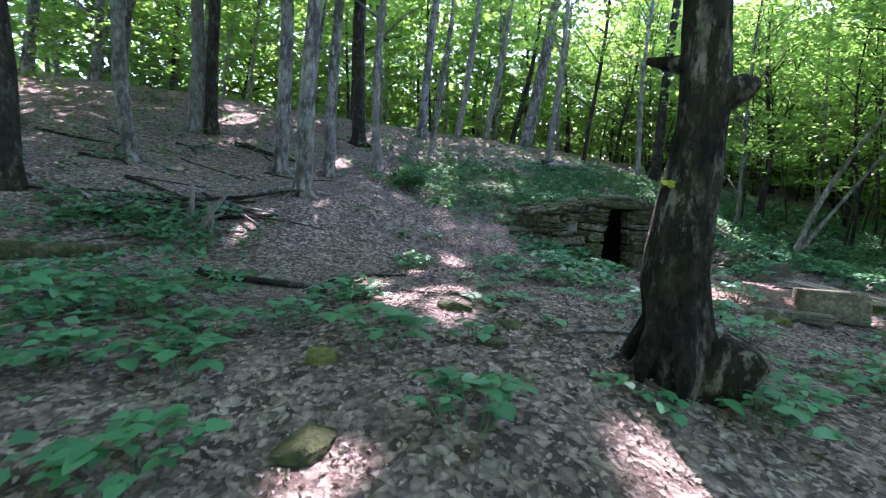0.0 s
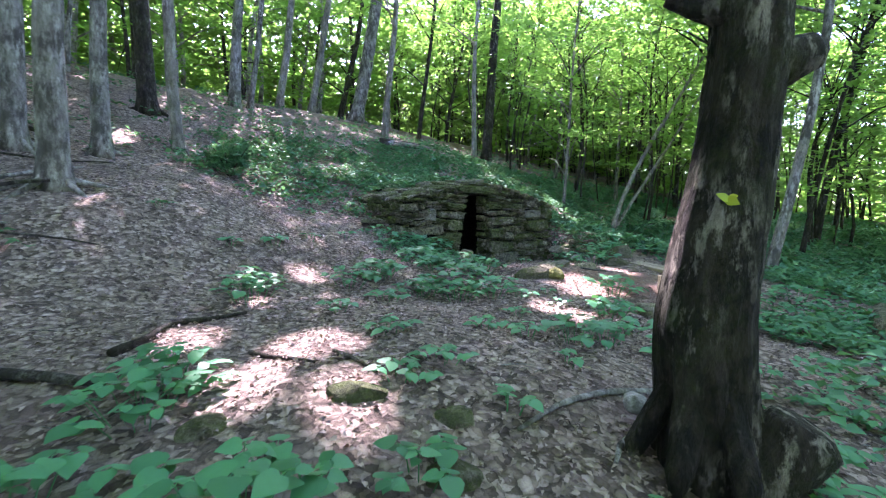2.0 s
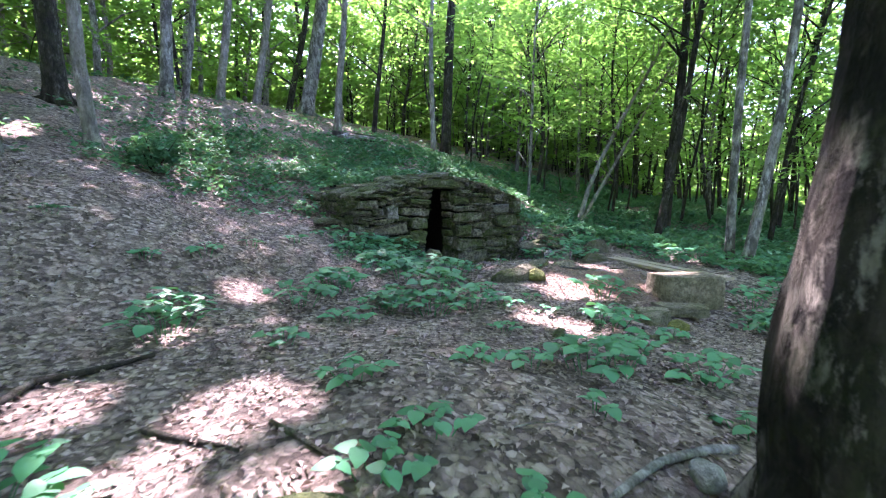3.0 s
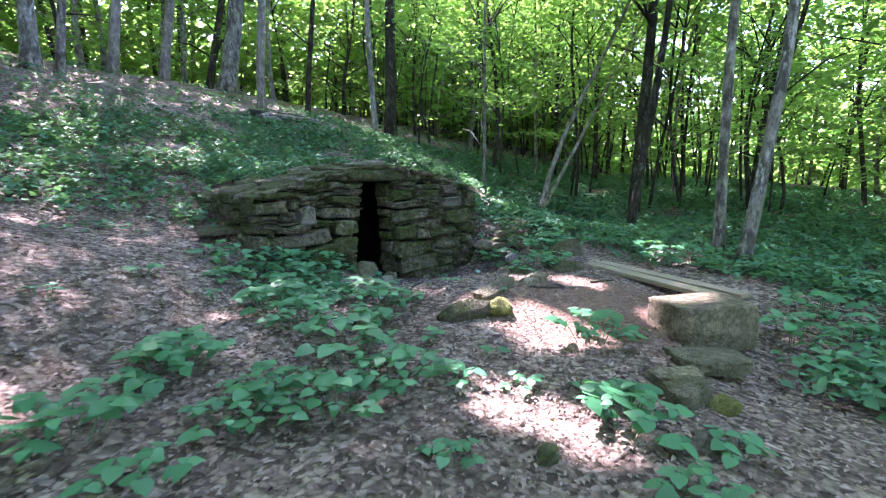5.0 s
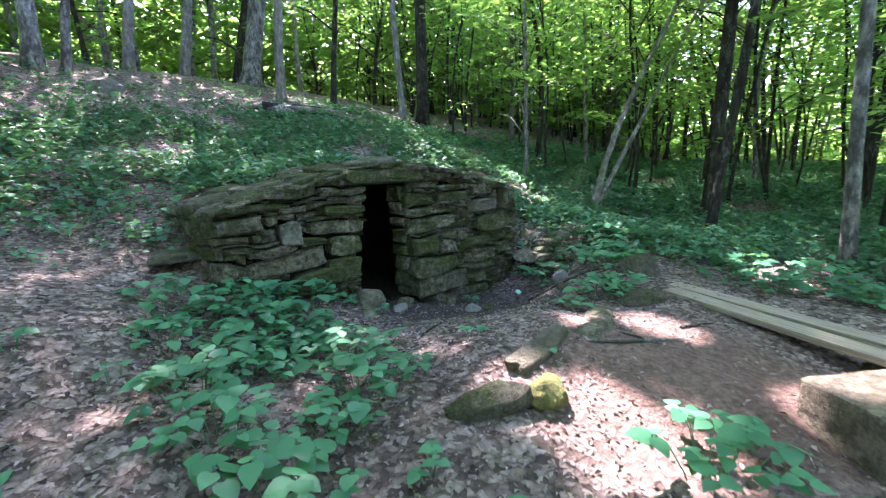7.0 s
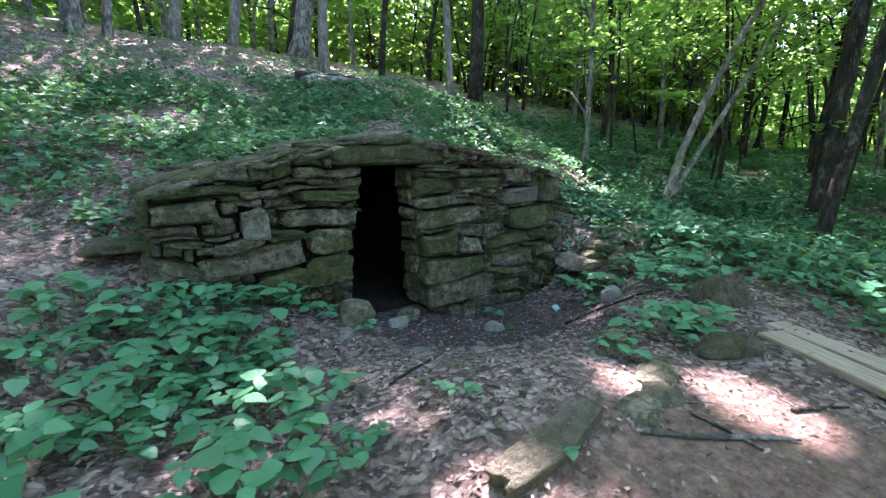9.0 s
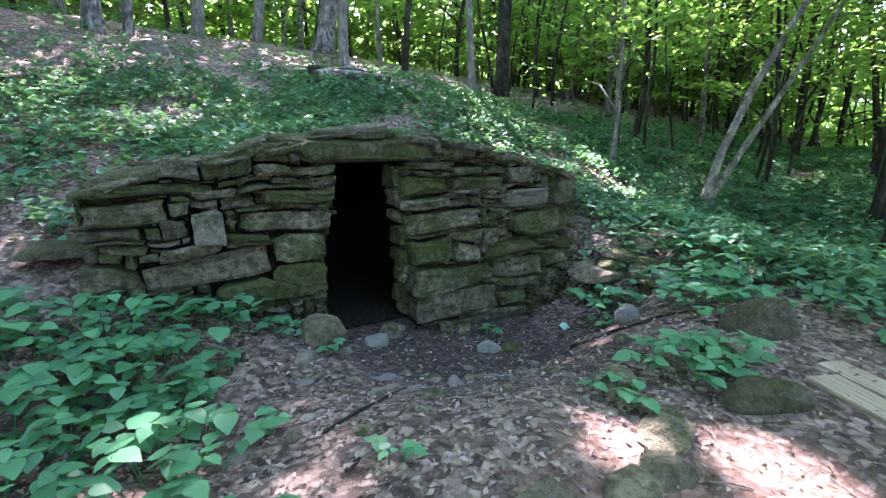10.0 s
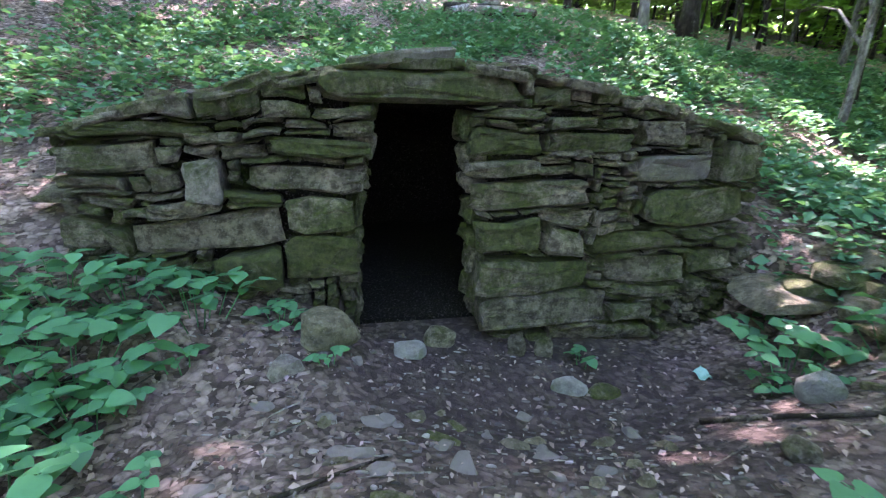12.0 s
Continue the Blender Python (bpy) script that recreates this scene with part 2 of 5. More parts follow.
def ground_z(x, y):
    x, y = np.asarray(x, float), np.asarray(y, float)
    z = slope(x, y)
    s, d = hut_frame(x, y)
    front = ease(-1.5, -0.1, d) * (1 - ease(0.05, 0.3, d)) * ease(-1.0, -0.5, s) * (1 - ease(3.5, 4.1, s))
    z = z + (np.interp(s, [p for p, _ in FOOT], [h for _, h in FOOT]) - z) * front
    body = ease(0.12, 0.3, d) * (1 - ease(1.4, 3.2, d)) * ease(-0.75, -0.45, s) * (1 - ease(3.45, 3.8, s))
    z = z + (np.maximum(z, roof_line(s) - 0.12 + 0.03 * d) - z) * body
    sill = ease(-0.1, 0.05, d) * (1 - ease(0.45, 0.55, d)) * ease(0.58, 0.74, s) * (1 - ease(1.9, 2.06, s))
    return z + (0.1 - z) * sill


def gz(x, y):
    return float(ground_z(x, y))


# ---- mesh helpers ----
def part(name, bm, material, parent=None, label="", smooth=False):
    """Links a bmesh, or a ready mesh, as one mesh object under a thing or a part."""
    if isinstance(bm, bmesh.types.BMesh):
        me = bpy.data.meshes.new(name)
        bm.to_mesh(me), bm.free()
    else:
        me = bm
    if material and not me.materials:
        me.materials.append(material)
    if smooth:
        me.polygons.foreach_set("use_smooth", [True] * len(me.polygons))
    ob = new(name, me)
    ob.parent = parent
    if label:
        ob["label"] = label
    return ob


def thing(name, place, label, category, group="", kind=""):
    ob = new(name)
    ob.empty_display_size = 0.1
    ob.matrix_basis = place if isinstance(place, Matrix) else Matrix.Translation(place)
    return tagged(ob, label, category, group, kind)


def mesh_of(name, verts, faces, material=None):
    me = bpy.data.meshes.new(name)
    me.from_pydata([tuple(v) for v in verts], [], faces)
    if material:
        me.materials.append(material)
    return me


def tube(bm, pts, radii, n=10, wave=0.0, seed=0, freq=2.0, cap=True):
    """A bent, tapering, slightly uneven stem along pts."""
    pts = [Vector(p) for p in pts]
    rings = []
    side = None
    for i, (p, r) in enumerate(zip(pts, radii)):
        t = (pts[min(i + 1, len(pts) - 1)] - pts[max(i - 1, 0)]).normalized()
        if side is None:
            side = t.orthogonal().normalized()
        side = (side - t * side.dot(t)).normalized()
        up = t.cross(side)
        ring = []
        for k in range(n):
            a = 2 * math.pi * k / n
            q = side * math.cos(a) + up * math.sin(a)
            f = 1 + wave * noise.noise((p + q * r * 2) * freq + Vector((seed, 0, 0)))
            ring.append(bm.verts.new(p + q * r * f))
        rings.append(ring)
    for a, b in zip(rings, rings[1:]):
        for k in range(n):
            bm.faces.new((a[k], a[(k + 1) % n], b[(k + 1) % n], b[k]))
    if cap:
        bm.faces.new(rings[0][::-1]), bm.faces.new(rings[-1])
    return rings


def leaf_cloud(name, centres, sizes, ups, material, rng, fold=0.25, slim=0.62):
    """Many small leaves in one mesh: each is a kite folded along its middle."""
    n = len(centres)
    a = rng.uniform(0, 2 * np.pi, n)
    t = np.stack([np.cos(a), np.sin(a), np.zeros(n)], 1)
    t -= ups * (t * ups).sum(1, keepdims=True)
    t /= np.linalg.norm(t, axis=1, keepdims=True) + 1e-9
    b = np.cross(ups, t)
    s = sizes[:, None]
    v = np.empty((n, 4, 3))
    v[:, 0] = centres - t * s * 0.5
    v[:, 1] = centres + b * s * slim * 0.5 + ups * s * fold * 0.3
    v[:, 2] = centres + t * s * 0.5 - ups * s * fold * 0.3
    v[:, 3] = centres - b * s * slim * 0.5 + ups * s * fold * 0.3
    me = bpy.data.meshes.new(name)
    me.vertices.add(4 * n)
    me.vertices.foreach_set("co", v.astype(np.float32).ravel())
    me.loops.add(6 * n)
    base = np.arange(n)[:, None] * 4
    me.loops.foreach_set("vertex_index", (base + np.array([0, 1, 2, 0, 2, 3])).ravel().astype(np.int32))
    me.polygons.add(2 * n)
    me.polygons.foreach_set("loop_start", np.arange(0, 6 * n, 3, dtype=np.int32))
    me.update(calc_edges=True)
    me.materials.append(material)
    return me


# ---- the ground ----
def axis(lo, hi, step, far):
    mid = list(np.arange(lo, hi + step / 2, step))
    d, out = step, []
    p = 0.0
    while p < far:
        d *= 1.22
        p += d
        out.append(p)
    return np.array([lo - p for p in out[::-1]] + mid + [hi + p for p in out])


def build_ground():
    xs, ys = axis(-7, 13, 0.09, 300), axis(-2, 21, 0.09, 300)
    X, Y = np.meshgrid(xs, ys)
    Z = ground_z(X, Y)
    nx, ny = len(xs), len(ys)
    me = bpy.data.meshes.new("ground")
    me.vertices.add(nx * ny)
    me.vertices.foreach_set("co", np.stack([X, Y, Z], 2).astype(np.float32).ravel())
    i = (np.arange(ny - 1)[:, None] * nx + np.arange(nx - 1)).ravel()
    q = np.stack([i, i + 1, i + nx + 1, i + nx], 1)
    # the sheet is open inside the doorway
    s, d = hut_frame(X.ravel()[q].mean(1), Y.ravel()[q].mean(1))
    q = q[~((s > 0.5) & (s < 2.14) & (d > 0.3) & (d < 0.72))]
    me.loops.add(q.size), me.loops.foreach_set("vertex_index", q.ravel().astype(np.int32))
    me.polygons.add(len(q)), me.polygons.foreach_set("loop_start", np.arange(0, q.size, 4, dtype=np.int32))
    me.update(calc_edges=True)
    ob = part("ground", me, SOIL, smooth=True)
    tagged(ob, "sloping forest floor of grey-brown leaf litter and damp earth", "ground", kind="structure")


build_ground()

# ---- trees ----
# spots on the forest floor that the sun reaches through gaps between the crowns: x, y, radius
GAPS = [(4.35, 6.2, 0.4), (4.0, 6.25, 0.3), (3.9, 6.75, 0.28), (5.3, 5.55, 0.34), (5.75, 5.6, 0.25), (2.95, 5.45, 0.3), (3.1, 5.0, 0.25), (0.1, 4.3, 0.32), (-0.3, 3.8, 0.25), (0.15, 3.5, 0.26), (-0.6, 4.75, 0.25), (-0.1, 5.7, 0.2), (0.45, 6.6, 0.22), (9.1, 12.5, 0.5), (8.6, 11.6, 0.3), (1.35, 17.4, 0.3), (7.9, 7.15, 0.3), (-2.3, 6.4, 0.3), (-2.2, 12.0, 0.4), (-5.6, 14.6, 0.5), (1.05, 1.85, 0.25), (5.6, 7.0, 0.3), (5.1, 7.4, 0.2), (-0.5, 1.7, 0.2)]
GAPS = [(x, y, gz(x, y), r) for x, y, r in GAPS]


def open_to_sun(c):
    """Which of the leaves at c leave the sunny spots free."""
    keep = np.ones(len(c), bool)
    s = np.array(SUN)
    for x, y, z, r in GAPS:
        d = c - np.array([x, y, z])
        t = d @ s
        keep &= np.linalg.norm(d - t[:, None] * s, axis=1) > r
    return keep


def crown_mesh(top, base_h, height, radius, rng, dense, leaf, grow=0.9):
    """Flat leafy sprays, layer over layer, with gaps between them."""
    n = int(dense)
    f = rng.uniform(0, 1, n) ** 0.8
    ang = rng.uniform(0, 2 * np.pi, n)
    r = radius * np.sqrt(rng.uniform(0.02, 1, n)) * (0.5 + 0.6 * np.sin(np.pi * np.clip(0.12 + f * 0.85, 0, 1)))
    c = np.stack([np.cos(ang) * r, np.sin(ang) * r, base_h + f * (height - base_h)], 1)
    c[:, :2] += top[None] * (c[:, 2:3] / height)
    k = 44
    sp = rng.uniform(0.7, 1.35, n)
    a2, r2 = rng.uniform(0, 2 * np.pi, (n, k)), np.sqrt(rng.uniform(0, 1, (n, k))) * sp[:, None]
    tilt = rng.normal(0, 0.22, (n, 2))
    dx, dy = np.cos(a2) * r2, np.sin(a2) * r2 * 0.7
    dz = dx * tilt[:, :1] + dy * tilt[:, 1:] - 0.12 * r2 ** 2 + rng.normal(0, 0.05, (n, k))
    p = (c[:, None] + np.stack([dx, dy, dz], 2)).reshape(-1, 3)
    up = np.stack([rng.normal(0, 0.35, n * k), rng.normal(0, 0.35, n * k), np.ones(n * k)], 1)
    up /= np.linalg.norm(up, axis=1, keepdims=True)
    wide = 1 + grow * np.repeat(f, k)
    return p, rng.uniform(0.7, 1.3, n * k) * leaf * wide, up, c


def tree(x, y, dia, height, lean=(0, 0), crown_base=0.35, radius=2.2, dense=46, bark=None, label="", seed=0, bend=0.25, roots=0.0, leaf=0.15, group="forest trees", grow=0.9, name="tree"):
    rng = np.random.default_rng(seed + 11)
    z = gz(x, y) - 0.08
    ob = thing(name, (x, y, z), label, name, group)
    m = 9 if height > 6 else 6
    ph = rng.uniform(0, 6.28, 2)
    pts, rad = [], []
    for i in range(m + 1):
        f = i / m
        w = bend * (1 - math.exp(-3.5 * f))
        pts.append((lean[0] * height * f + w * math.sin(ph[0] + 5 * f), lean[1] * height * f + w * math.sin(ph[1] + 4 * f), height * f * 0.97))
        rad.append(dia / 2 * ((1 - f) ** 0.75 * 0.92 + 0.06) * (1 + (0.45 if i == 0 else 0)))
    bm = bmesh.new()
    seg = 14 if dia > 0.3 or abs(y - 8) < 6 else 8
    p1 = tuple(a + (b - a) * 0.25 for a, b in zip(pts[0], pts[1]))
    tube(bm, [pts[0], p1] + pts[1:], [rad[0], dia / 2 * 1.03] + rad[1:], seg, 0.16, seed, 3.0)
    if roots:
        for k in range(5):
            a = ph[0] + k * 1.26 + rng.uniform(-0.3, 0.3)
            r0 = dia * 0.36
            e = roots * rng.uniform(0.8, 1.3)
            tube(bm, [(math.cos(a) * r0 * 0.5, math.sin(a) * r0 * 0.5, 0.42), (math.cos(a) * r0 * 1.4, math.sin(a) * r0 * 1.4, 0.16), (math.cos(a) * (r0 + e), math.sin(a) * (r0 + e), gz(x + math.cos(a) * (r0 + e), y + math.sin(a) * (r0 + e)) - z - 0.04)], [dia * 0.2, dia * 0.15, dia * 0.05], 6)
    part("trunk", bm, bark or BARK, ob, smooth=True)
    top = np.array([lean[0] * height, lean[1] * height])
    p, s, up, cs = crown_mesh(top, crown_base * height, height * 1.04, radius, rng, dense, leaf, grow)
    single = group == "trees round the hut"
    bm = bmesh.new()
    for c in cs[:: max(1, len(cs) // 12)]:
        f = max(0.12, min(0.9, (c[2] - 0.9) / height))
        i = f * m
        a, b = Vector(pts[int(i)]), Vector(pts[min(int(i) + 1, m)])
        q = a.lerp(b, i - int(i))
        e = Vector(c)
        tube(bm, [q, q.lerp(e, 0.5) + Vector((0, 0, 0.18)), e], [dia * 0.16 * (1 - f) + 0.012, dia * 0.09 * (1 - f) + 0.01, 0.006], 5, 0.1, seed, 2.0, False)
        if single:
            part("limb", bm, bark or BARK, ob, smooth=True)
            bm = bmesh.new()
    if single:
        bm.free()
    else:
        tagged(part("branchwork", bm, bark or BARK, ob, smooth=True), kind="stuff")
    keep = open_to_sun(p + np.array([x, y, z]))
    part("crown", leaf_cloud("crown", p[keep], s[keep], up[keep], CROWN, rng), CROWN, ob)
    return ob


def named_trees():
    tree(-3.05, 10.1, 0.31, 15, (0.0, 0.0), 0.3, 3.6, 107, BARK, "grey-barked tree in a clump on the slope", 1, 0.2, 0.35, group="trees round the hut")
    tree(-1.98, 7.7, 0.28, 15, (0.02, 0), 0.3, 3.6, 107, BARK, "grey tree with bare spreading roots", 2, 0.2, 0.4, group="trees round the hut")
    tree(-2.1, 10.5, 0.27, 15, (0.02, 0.0), 0.3, 3.3, 99, BARK, "grey-barked tree beside the rooty one", 3, 0.2, 0.3, group="trees round the hut")
    tree(-1.12, 11.9, 0.22, 13, (0.0, 0), 0.3, 3.0, 86, BARK_PALE, "thin tree with patchy pale bark", 4, 0.35, 0.2, group="trees round the hut")
    tree(-1.96, 14.7, 0.42, 16, (0.04, 0), 0.35, 3.9, 107, BARK_DARK, "dark leaning tree up on the slope", 5, 0.5, 0.3, group="trees round the hut")
    tree(0.0, 18.8, 0.36, 22, (0.05, 0), 0.36, 5.5, 190, BARK, "grey tree near the brow of the hill", 6, group="trees round the hut")
    tree(0.5, 19.4, 0.2, 18, (0.12, 0), 0.45, 3.5, 75, BARK, "slim leaning tree near the brow", 7, group="trees round the hut")
    tree(1.7, 21.5, 0.3, 22, (0.12, 0), 0.36, 6.0, 210, BARK_PALE, "pale leaning tree near the brow", 8, group="trees round the hut")
    tree(3.2, 23.0, 0.3, 22, (0.13, 0), 0.36, 6.0, 210, BARK_PALE, "pale leaning tree on the brow", 9, group="trees round the hut")
    tree(-5.15, 8.5, 0.24, 13, (-0.02, 0.02), 0.3, 3.3, 99, BARK, "grey tree forking above the leaf litter", 10, 0.5, group="trees round the hut")
    tree(-5.7, 12.0, 0.34, 16, (0.0, 0), 0.3, 3.6, 107, BARK_PALE, "pale twin-stemmed tree on the slope", 11, group="trees round the hut")
    tree(-5.35, 12.1, 0.3, 16, (0.06, 0), 0.3, 3.6, 107, BARK_DARK, "dark stem of the twin tree", 12, group="trees round the hut")
    tree(-5.3, 6.15, 0.3, 14, (-0.05, 0), 0.3, 3.6, 107, BARK_DARK, "dark tree beside the mossy log", 13, group="trees round the hut")
    tree(5.3, 23.3, 0.62, 25, (0.13, 0.0), 0.36, 6.5, 240, BARK, "thick leaning tree on the hill above the hut", 14, 0.35, 0.5, group="trees round the hut")
    tree(10.2, 19.4, 0.42, 23, (0.06, 0.0), 0.38, 5.5, 170, BARK_DARK, "dark straight tree above the hut", 15, 0.3, group="trees round the hut")
    tree(10.45, 12.0, 0.15, 9.5, (0.42, -0.05), 0.6, 1.6, 32, BARK_PALE, "pale bare-stemmed tree leaning far over", 16, 0.3, group="trees round the hut")
    tree(10.6, 12.1, 0.11, 8.5, (0.62, -0.1), 0.6, 1.6, 32, BARK_PALE, "second pale stem leaning far over", 17, 0.3, group="trees round the hut")
    tree(12.2, 10.35, 0.3, 15, (-0.01, 0.0), 0.3, 2.5, 66, BARK_DARK, "dark upright tree at the edge of the thicket", 18, 0.2, group="trees round the hut")
    tree(10.2, 9.2, 0.18, 13, (0.14, 0.0), 0.35, 2.2, 61, BARK_DARK, "dark curving tree behind the stones", 19, 0.3, group="trees round the hut")
    tree(9.3, 7.0, 0.17, 15, (0.0, 0.0), 0.36, 4, 80, BARK, "slim grey tree behind the plank bench", 20, 0.25, group="trees round the hut")
    tree(8.8, 6.45, 0.2, 14, (0.1, 0.02), 0.36, 3.8, 80, BARK, "slim grey tree leaning behind the plank bench", 21, 0.35, group="trees round the hut")


named_trees()


def forest():
    rng = np.random.default_rng(5)
    spots = [(-3.05, 10.1), (-2, 7.7), (-1.1, 11.9), (-2, 14.7), (0, 18.8), (1.7, 21.5), (3.2, 23), (-5.15, 8.5), (-5.7, 12), (5.3, 23.3), (10.2, 19.4), (10.5, 12), (12.2, 10.35), (10.2, 9.2), (9.3, 7), (8.8, 6.45), (1.53, 2.68), (-5.3, 6.15)]
    made = 0
    for i in range(9000):
        if made >= 290:
            break
        x, y = rng.uniform(-21, 33), rng.uniform(-14, 42)
        clear = np.hypot((x - 2.5) / 7.5, (y - 7.5) / 12.5) < 1 or np.hypot(x - 1, y - 2) < 4.5
        right = x > 8.5 and y < 40
        gap = 1.6 if right else 2.2
        if clear or min((x - a) ** 2 + (y - b) ** 2 for a, b in spots) < gap ** 2:
            continue
        spots.append((x, y))
        made += 1
        thin = rng.uniform(0.09, 0.22) if right else rng.uniform(0.14, 0.34)
        far = np.hypot(x - 3, y - 6) > 22
        h = rng.uniform(8, 13) if right else rng.uniform(11, 16)
        low = rng.uniform(0.02, 0.1) if np.hypot(x - 3, y - 6) > (13 if x < 2 else 17) else rng.uniform(0.1, 0.24) if right else rng.uniform(0.16, 0.3)
        bark = [BARK_DARK, BARK_DARK, BARK_DARK, BARK][int(rng.integers(0, 4))] if right else [BARK, BARK_DARK, BARK, BARK_PALE][int(rng.integers(0, 4))]
        tree(x, y, thin, h, tuple(rng.normal(0.02, 0.06, 2)), low, 2.3 if right else 2.8, 46 if far else 58, bark, "slender forest tree with layered green foliage", 100 + made, 0.3, leaf=0.30 if far else 0.165, grow=0.0 if right else 0.2 if far else 0.7)


forest()


def thicket():
    """Thin dark poles that crowd the woods beyond the hut."""
    rng = np.random.default_rng(15)
    for k in range(150):
        x, y = rng.uniform(9.5, 30), rng.uniform(8, 36)
        if np.hypot(x - 11, y - 11) < 2.2 or x < 9.5 + max(0, y - 18) * 0.1:
            continue
        tree(x, y, rng.uniform(0.05, 0.11), rng.uniform(6, 10), tuple(rng.normal(0.04, 0.09, 2)), 0.45, 1.2, 8, BARK_DARK, "thin dark stem of a young sapling", 700 + k, 0.35, leaf=0.15, group="young saplings", grow=0.2, name="sapling")


thicket()


def far_woods():
    """The leafy mass of the woods beyond the last single trees."""
    rng = np.random.default_rng(21)
    n = 70000
    a, r = rng.uniform(0, 2 * np.pi, n), rng.uniform(33, 68, n)
    brow = rng.uniform(0, 1, n) < 0.14
    a = np.where(brow, rng.uniform(1.5, 2.7, n), a)
    r = np.where(brow, rng.uniform(24, 40, n), r)
    x, y = 5 + np.cos(a) * r, 12 + np.sin(a) * r
    z = ground_z(x, y) + rng.uniform(0, 1, n) ** 1.5 * 14
    p = np.stack([x, y, z], 1)
    up = rng.normal(0, 0.5, (n, 3)) + [0, 0, 0.7]
    up /= np.linalg.norm(up, axis=1, keepdims=True)
    # the low leafy wall that closes the view between the stems
    m = 36000
    a, r = rng.uniform(-0.9, 2.1, m), rng.uniform(27, 50, m)
    lx, ly = 5 + np.cos(a) * r, 12 + np.sin(a) * r
    low = np.stack([lx, ly, ground_z(lx, ly) + rng.uniform(0, 1, m) ** 1.3 * 6], 1)
    lu = rng.normal(0, 0.6, (m, 3)) + [0, 0, 0.6]
    p, up, n = np.concatenate([p, low]), np.concatenate([up, lu / np.linalg.norm(lu, axis=1, keepdims=True)]), n + m
    ob = part("far_woods", leaf_cloud("far_woods", p, rng.uniform(0.35, 0.9, n), up, CROWN, rng), CROWN)
    tagged(ob, "green foliage of the distant woods", "foliage", kind="stuff")


far_woods()

# ---- the dry-stone hut ----
HUT_POSE = Matrix.Translation((HUT[0], HUT[1], 0)) @ Matrix.Rotation(TURN, 4, "Z")
LEFT_STONES = [(-0.58, 1.44, 0.76, 0.1), (-0.36, 1.54, 0.18, 0.08), (-0.16, 1.56, 0.25, 0.12), (0.09, 1.57, 0.19, 0.14), (0.27, 1.53, 0.19, 0.19), (0.46, 1.62, 0.22, 0.14), (0.46, 1.51, 0.23, 0.1), (0.69, 1.53, 0.35, 0.08), (0.49, 1.31, 0.56, 0.1), (0.18, 1.31, 0.26, 0.09), (0.31, 1.42, 0.24, 0.05), (0.03, 1.41, 0.28, 0.08), (-0.6, 1.23, 0.48, 0.18), (-0.19, 1.13, 0.19, 0.14)]
LOW_STONES = [(0.26, 1.12, 0.72, 0.15), (-0.66, 1.13, 0.37, 0.08), (-0.55, 1.06, 0.27, 0.06), (-0.23, 0.99, 0.4, 0.1), (0.18, 1.03, 0.31, 0.08), (0.5, 0.86, 0.43, 0.25), (-0.34, 0.79, 0.83, 0.2), (0.5, 0.56, 0.43, 0.3), (0.07, 0.52, 0.42, 0.27), (-0.69, 0.81, 0.28, 0.18), (-0.44, 0.78, 0.1, 0.17), (-0.32, 0.67, 0.3, 0.11), (0.78, 1.41, 0.26, 0.11)]
RIGHT_STONES = [(1.6, 1.54, 0.47, 0.06), (2.09, 1.49, 0.38, 0.1), (1.62, 1.32, 0.5, 0.16), (2.13, 1.35, 0.64, 0.13), (2.79, 1.36, 0.29, 0.2), (1.99, 1.61, 0.26, 0.13), (1.61, 1.18, 0.47, 0.13), (1.65, 0.97, 0.8, 0.2), (1.66, 0.67, 0.47, 0.26), (2.14, 0.85, 0.34, 0.11), (2.51, 0.66, 0.62, 0.14), (1.73, 0.38, 0.79, 0.27), (2.63, 0.41, 0.64, 0.2)]
CORNER_STONES = [(1.74, 0.11, 0.91, 0.26), (2.7, 0.29, 0.54, 0.11), (2.7, 0.11, 0.38, 0.16), (2.85, 0.82, 0.85, 0.28), (3.4, 1.12, 0.32, 0.3), (3.28, 0.45, 0.39, 0.18), (2.22, -0.04, 0.84, 0.13), (2.15, 0.66, 0.3, 0.17), (2.26, 1.66, 0.14, 0.1), (2.42, 1.64, 0.16, 0.09)]


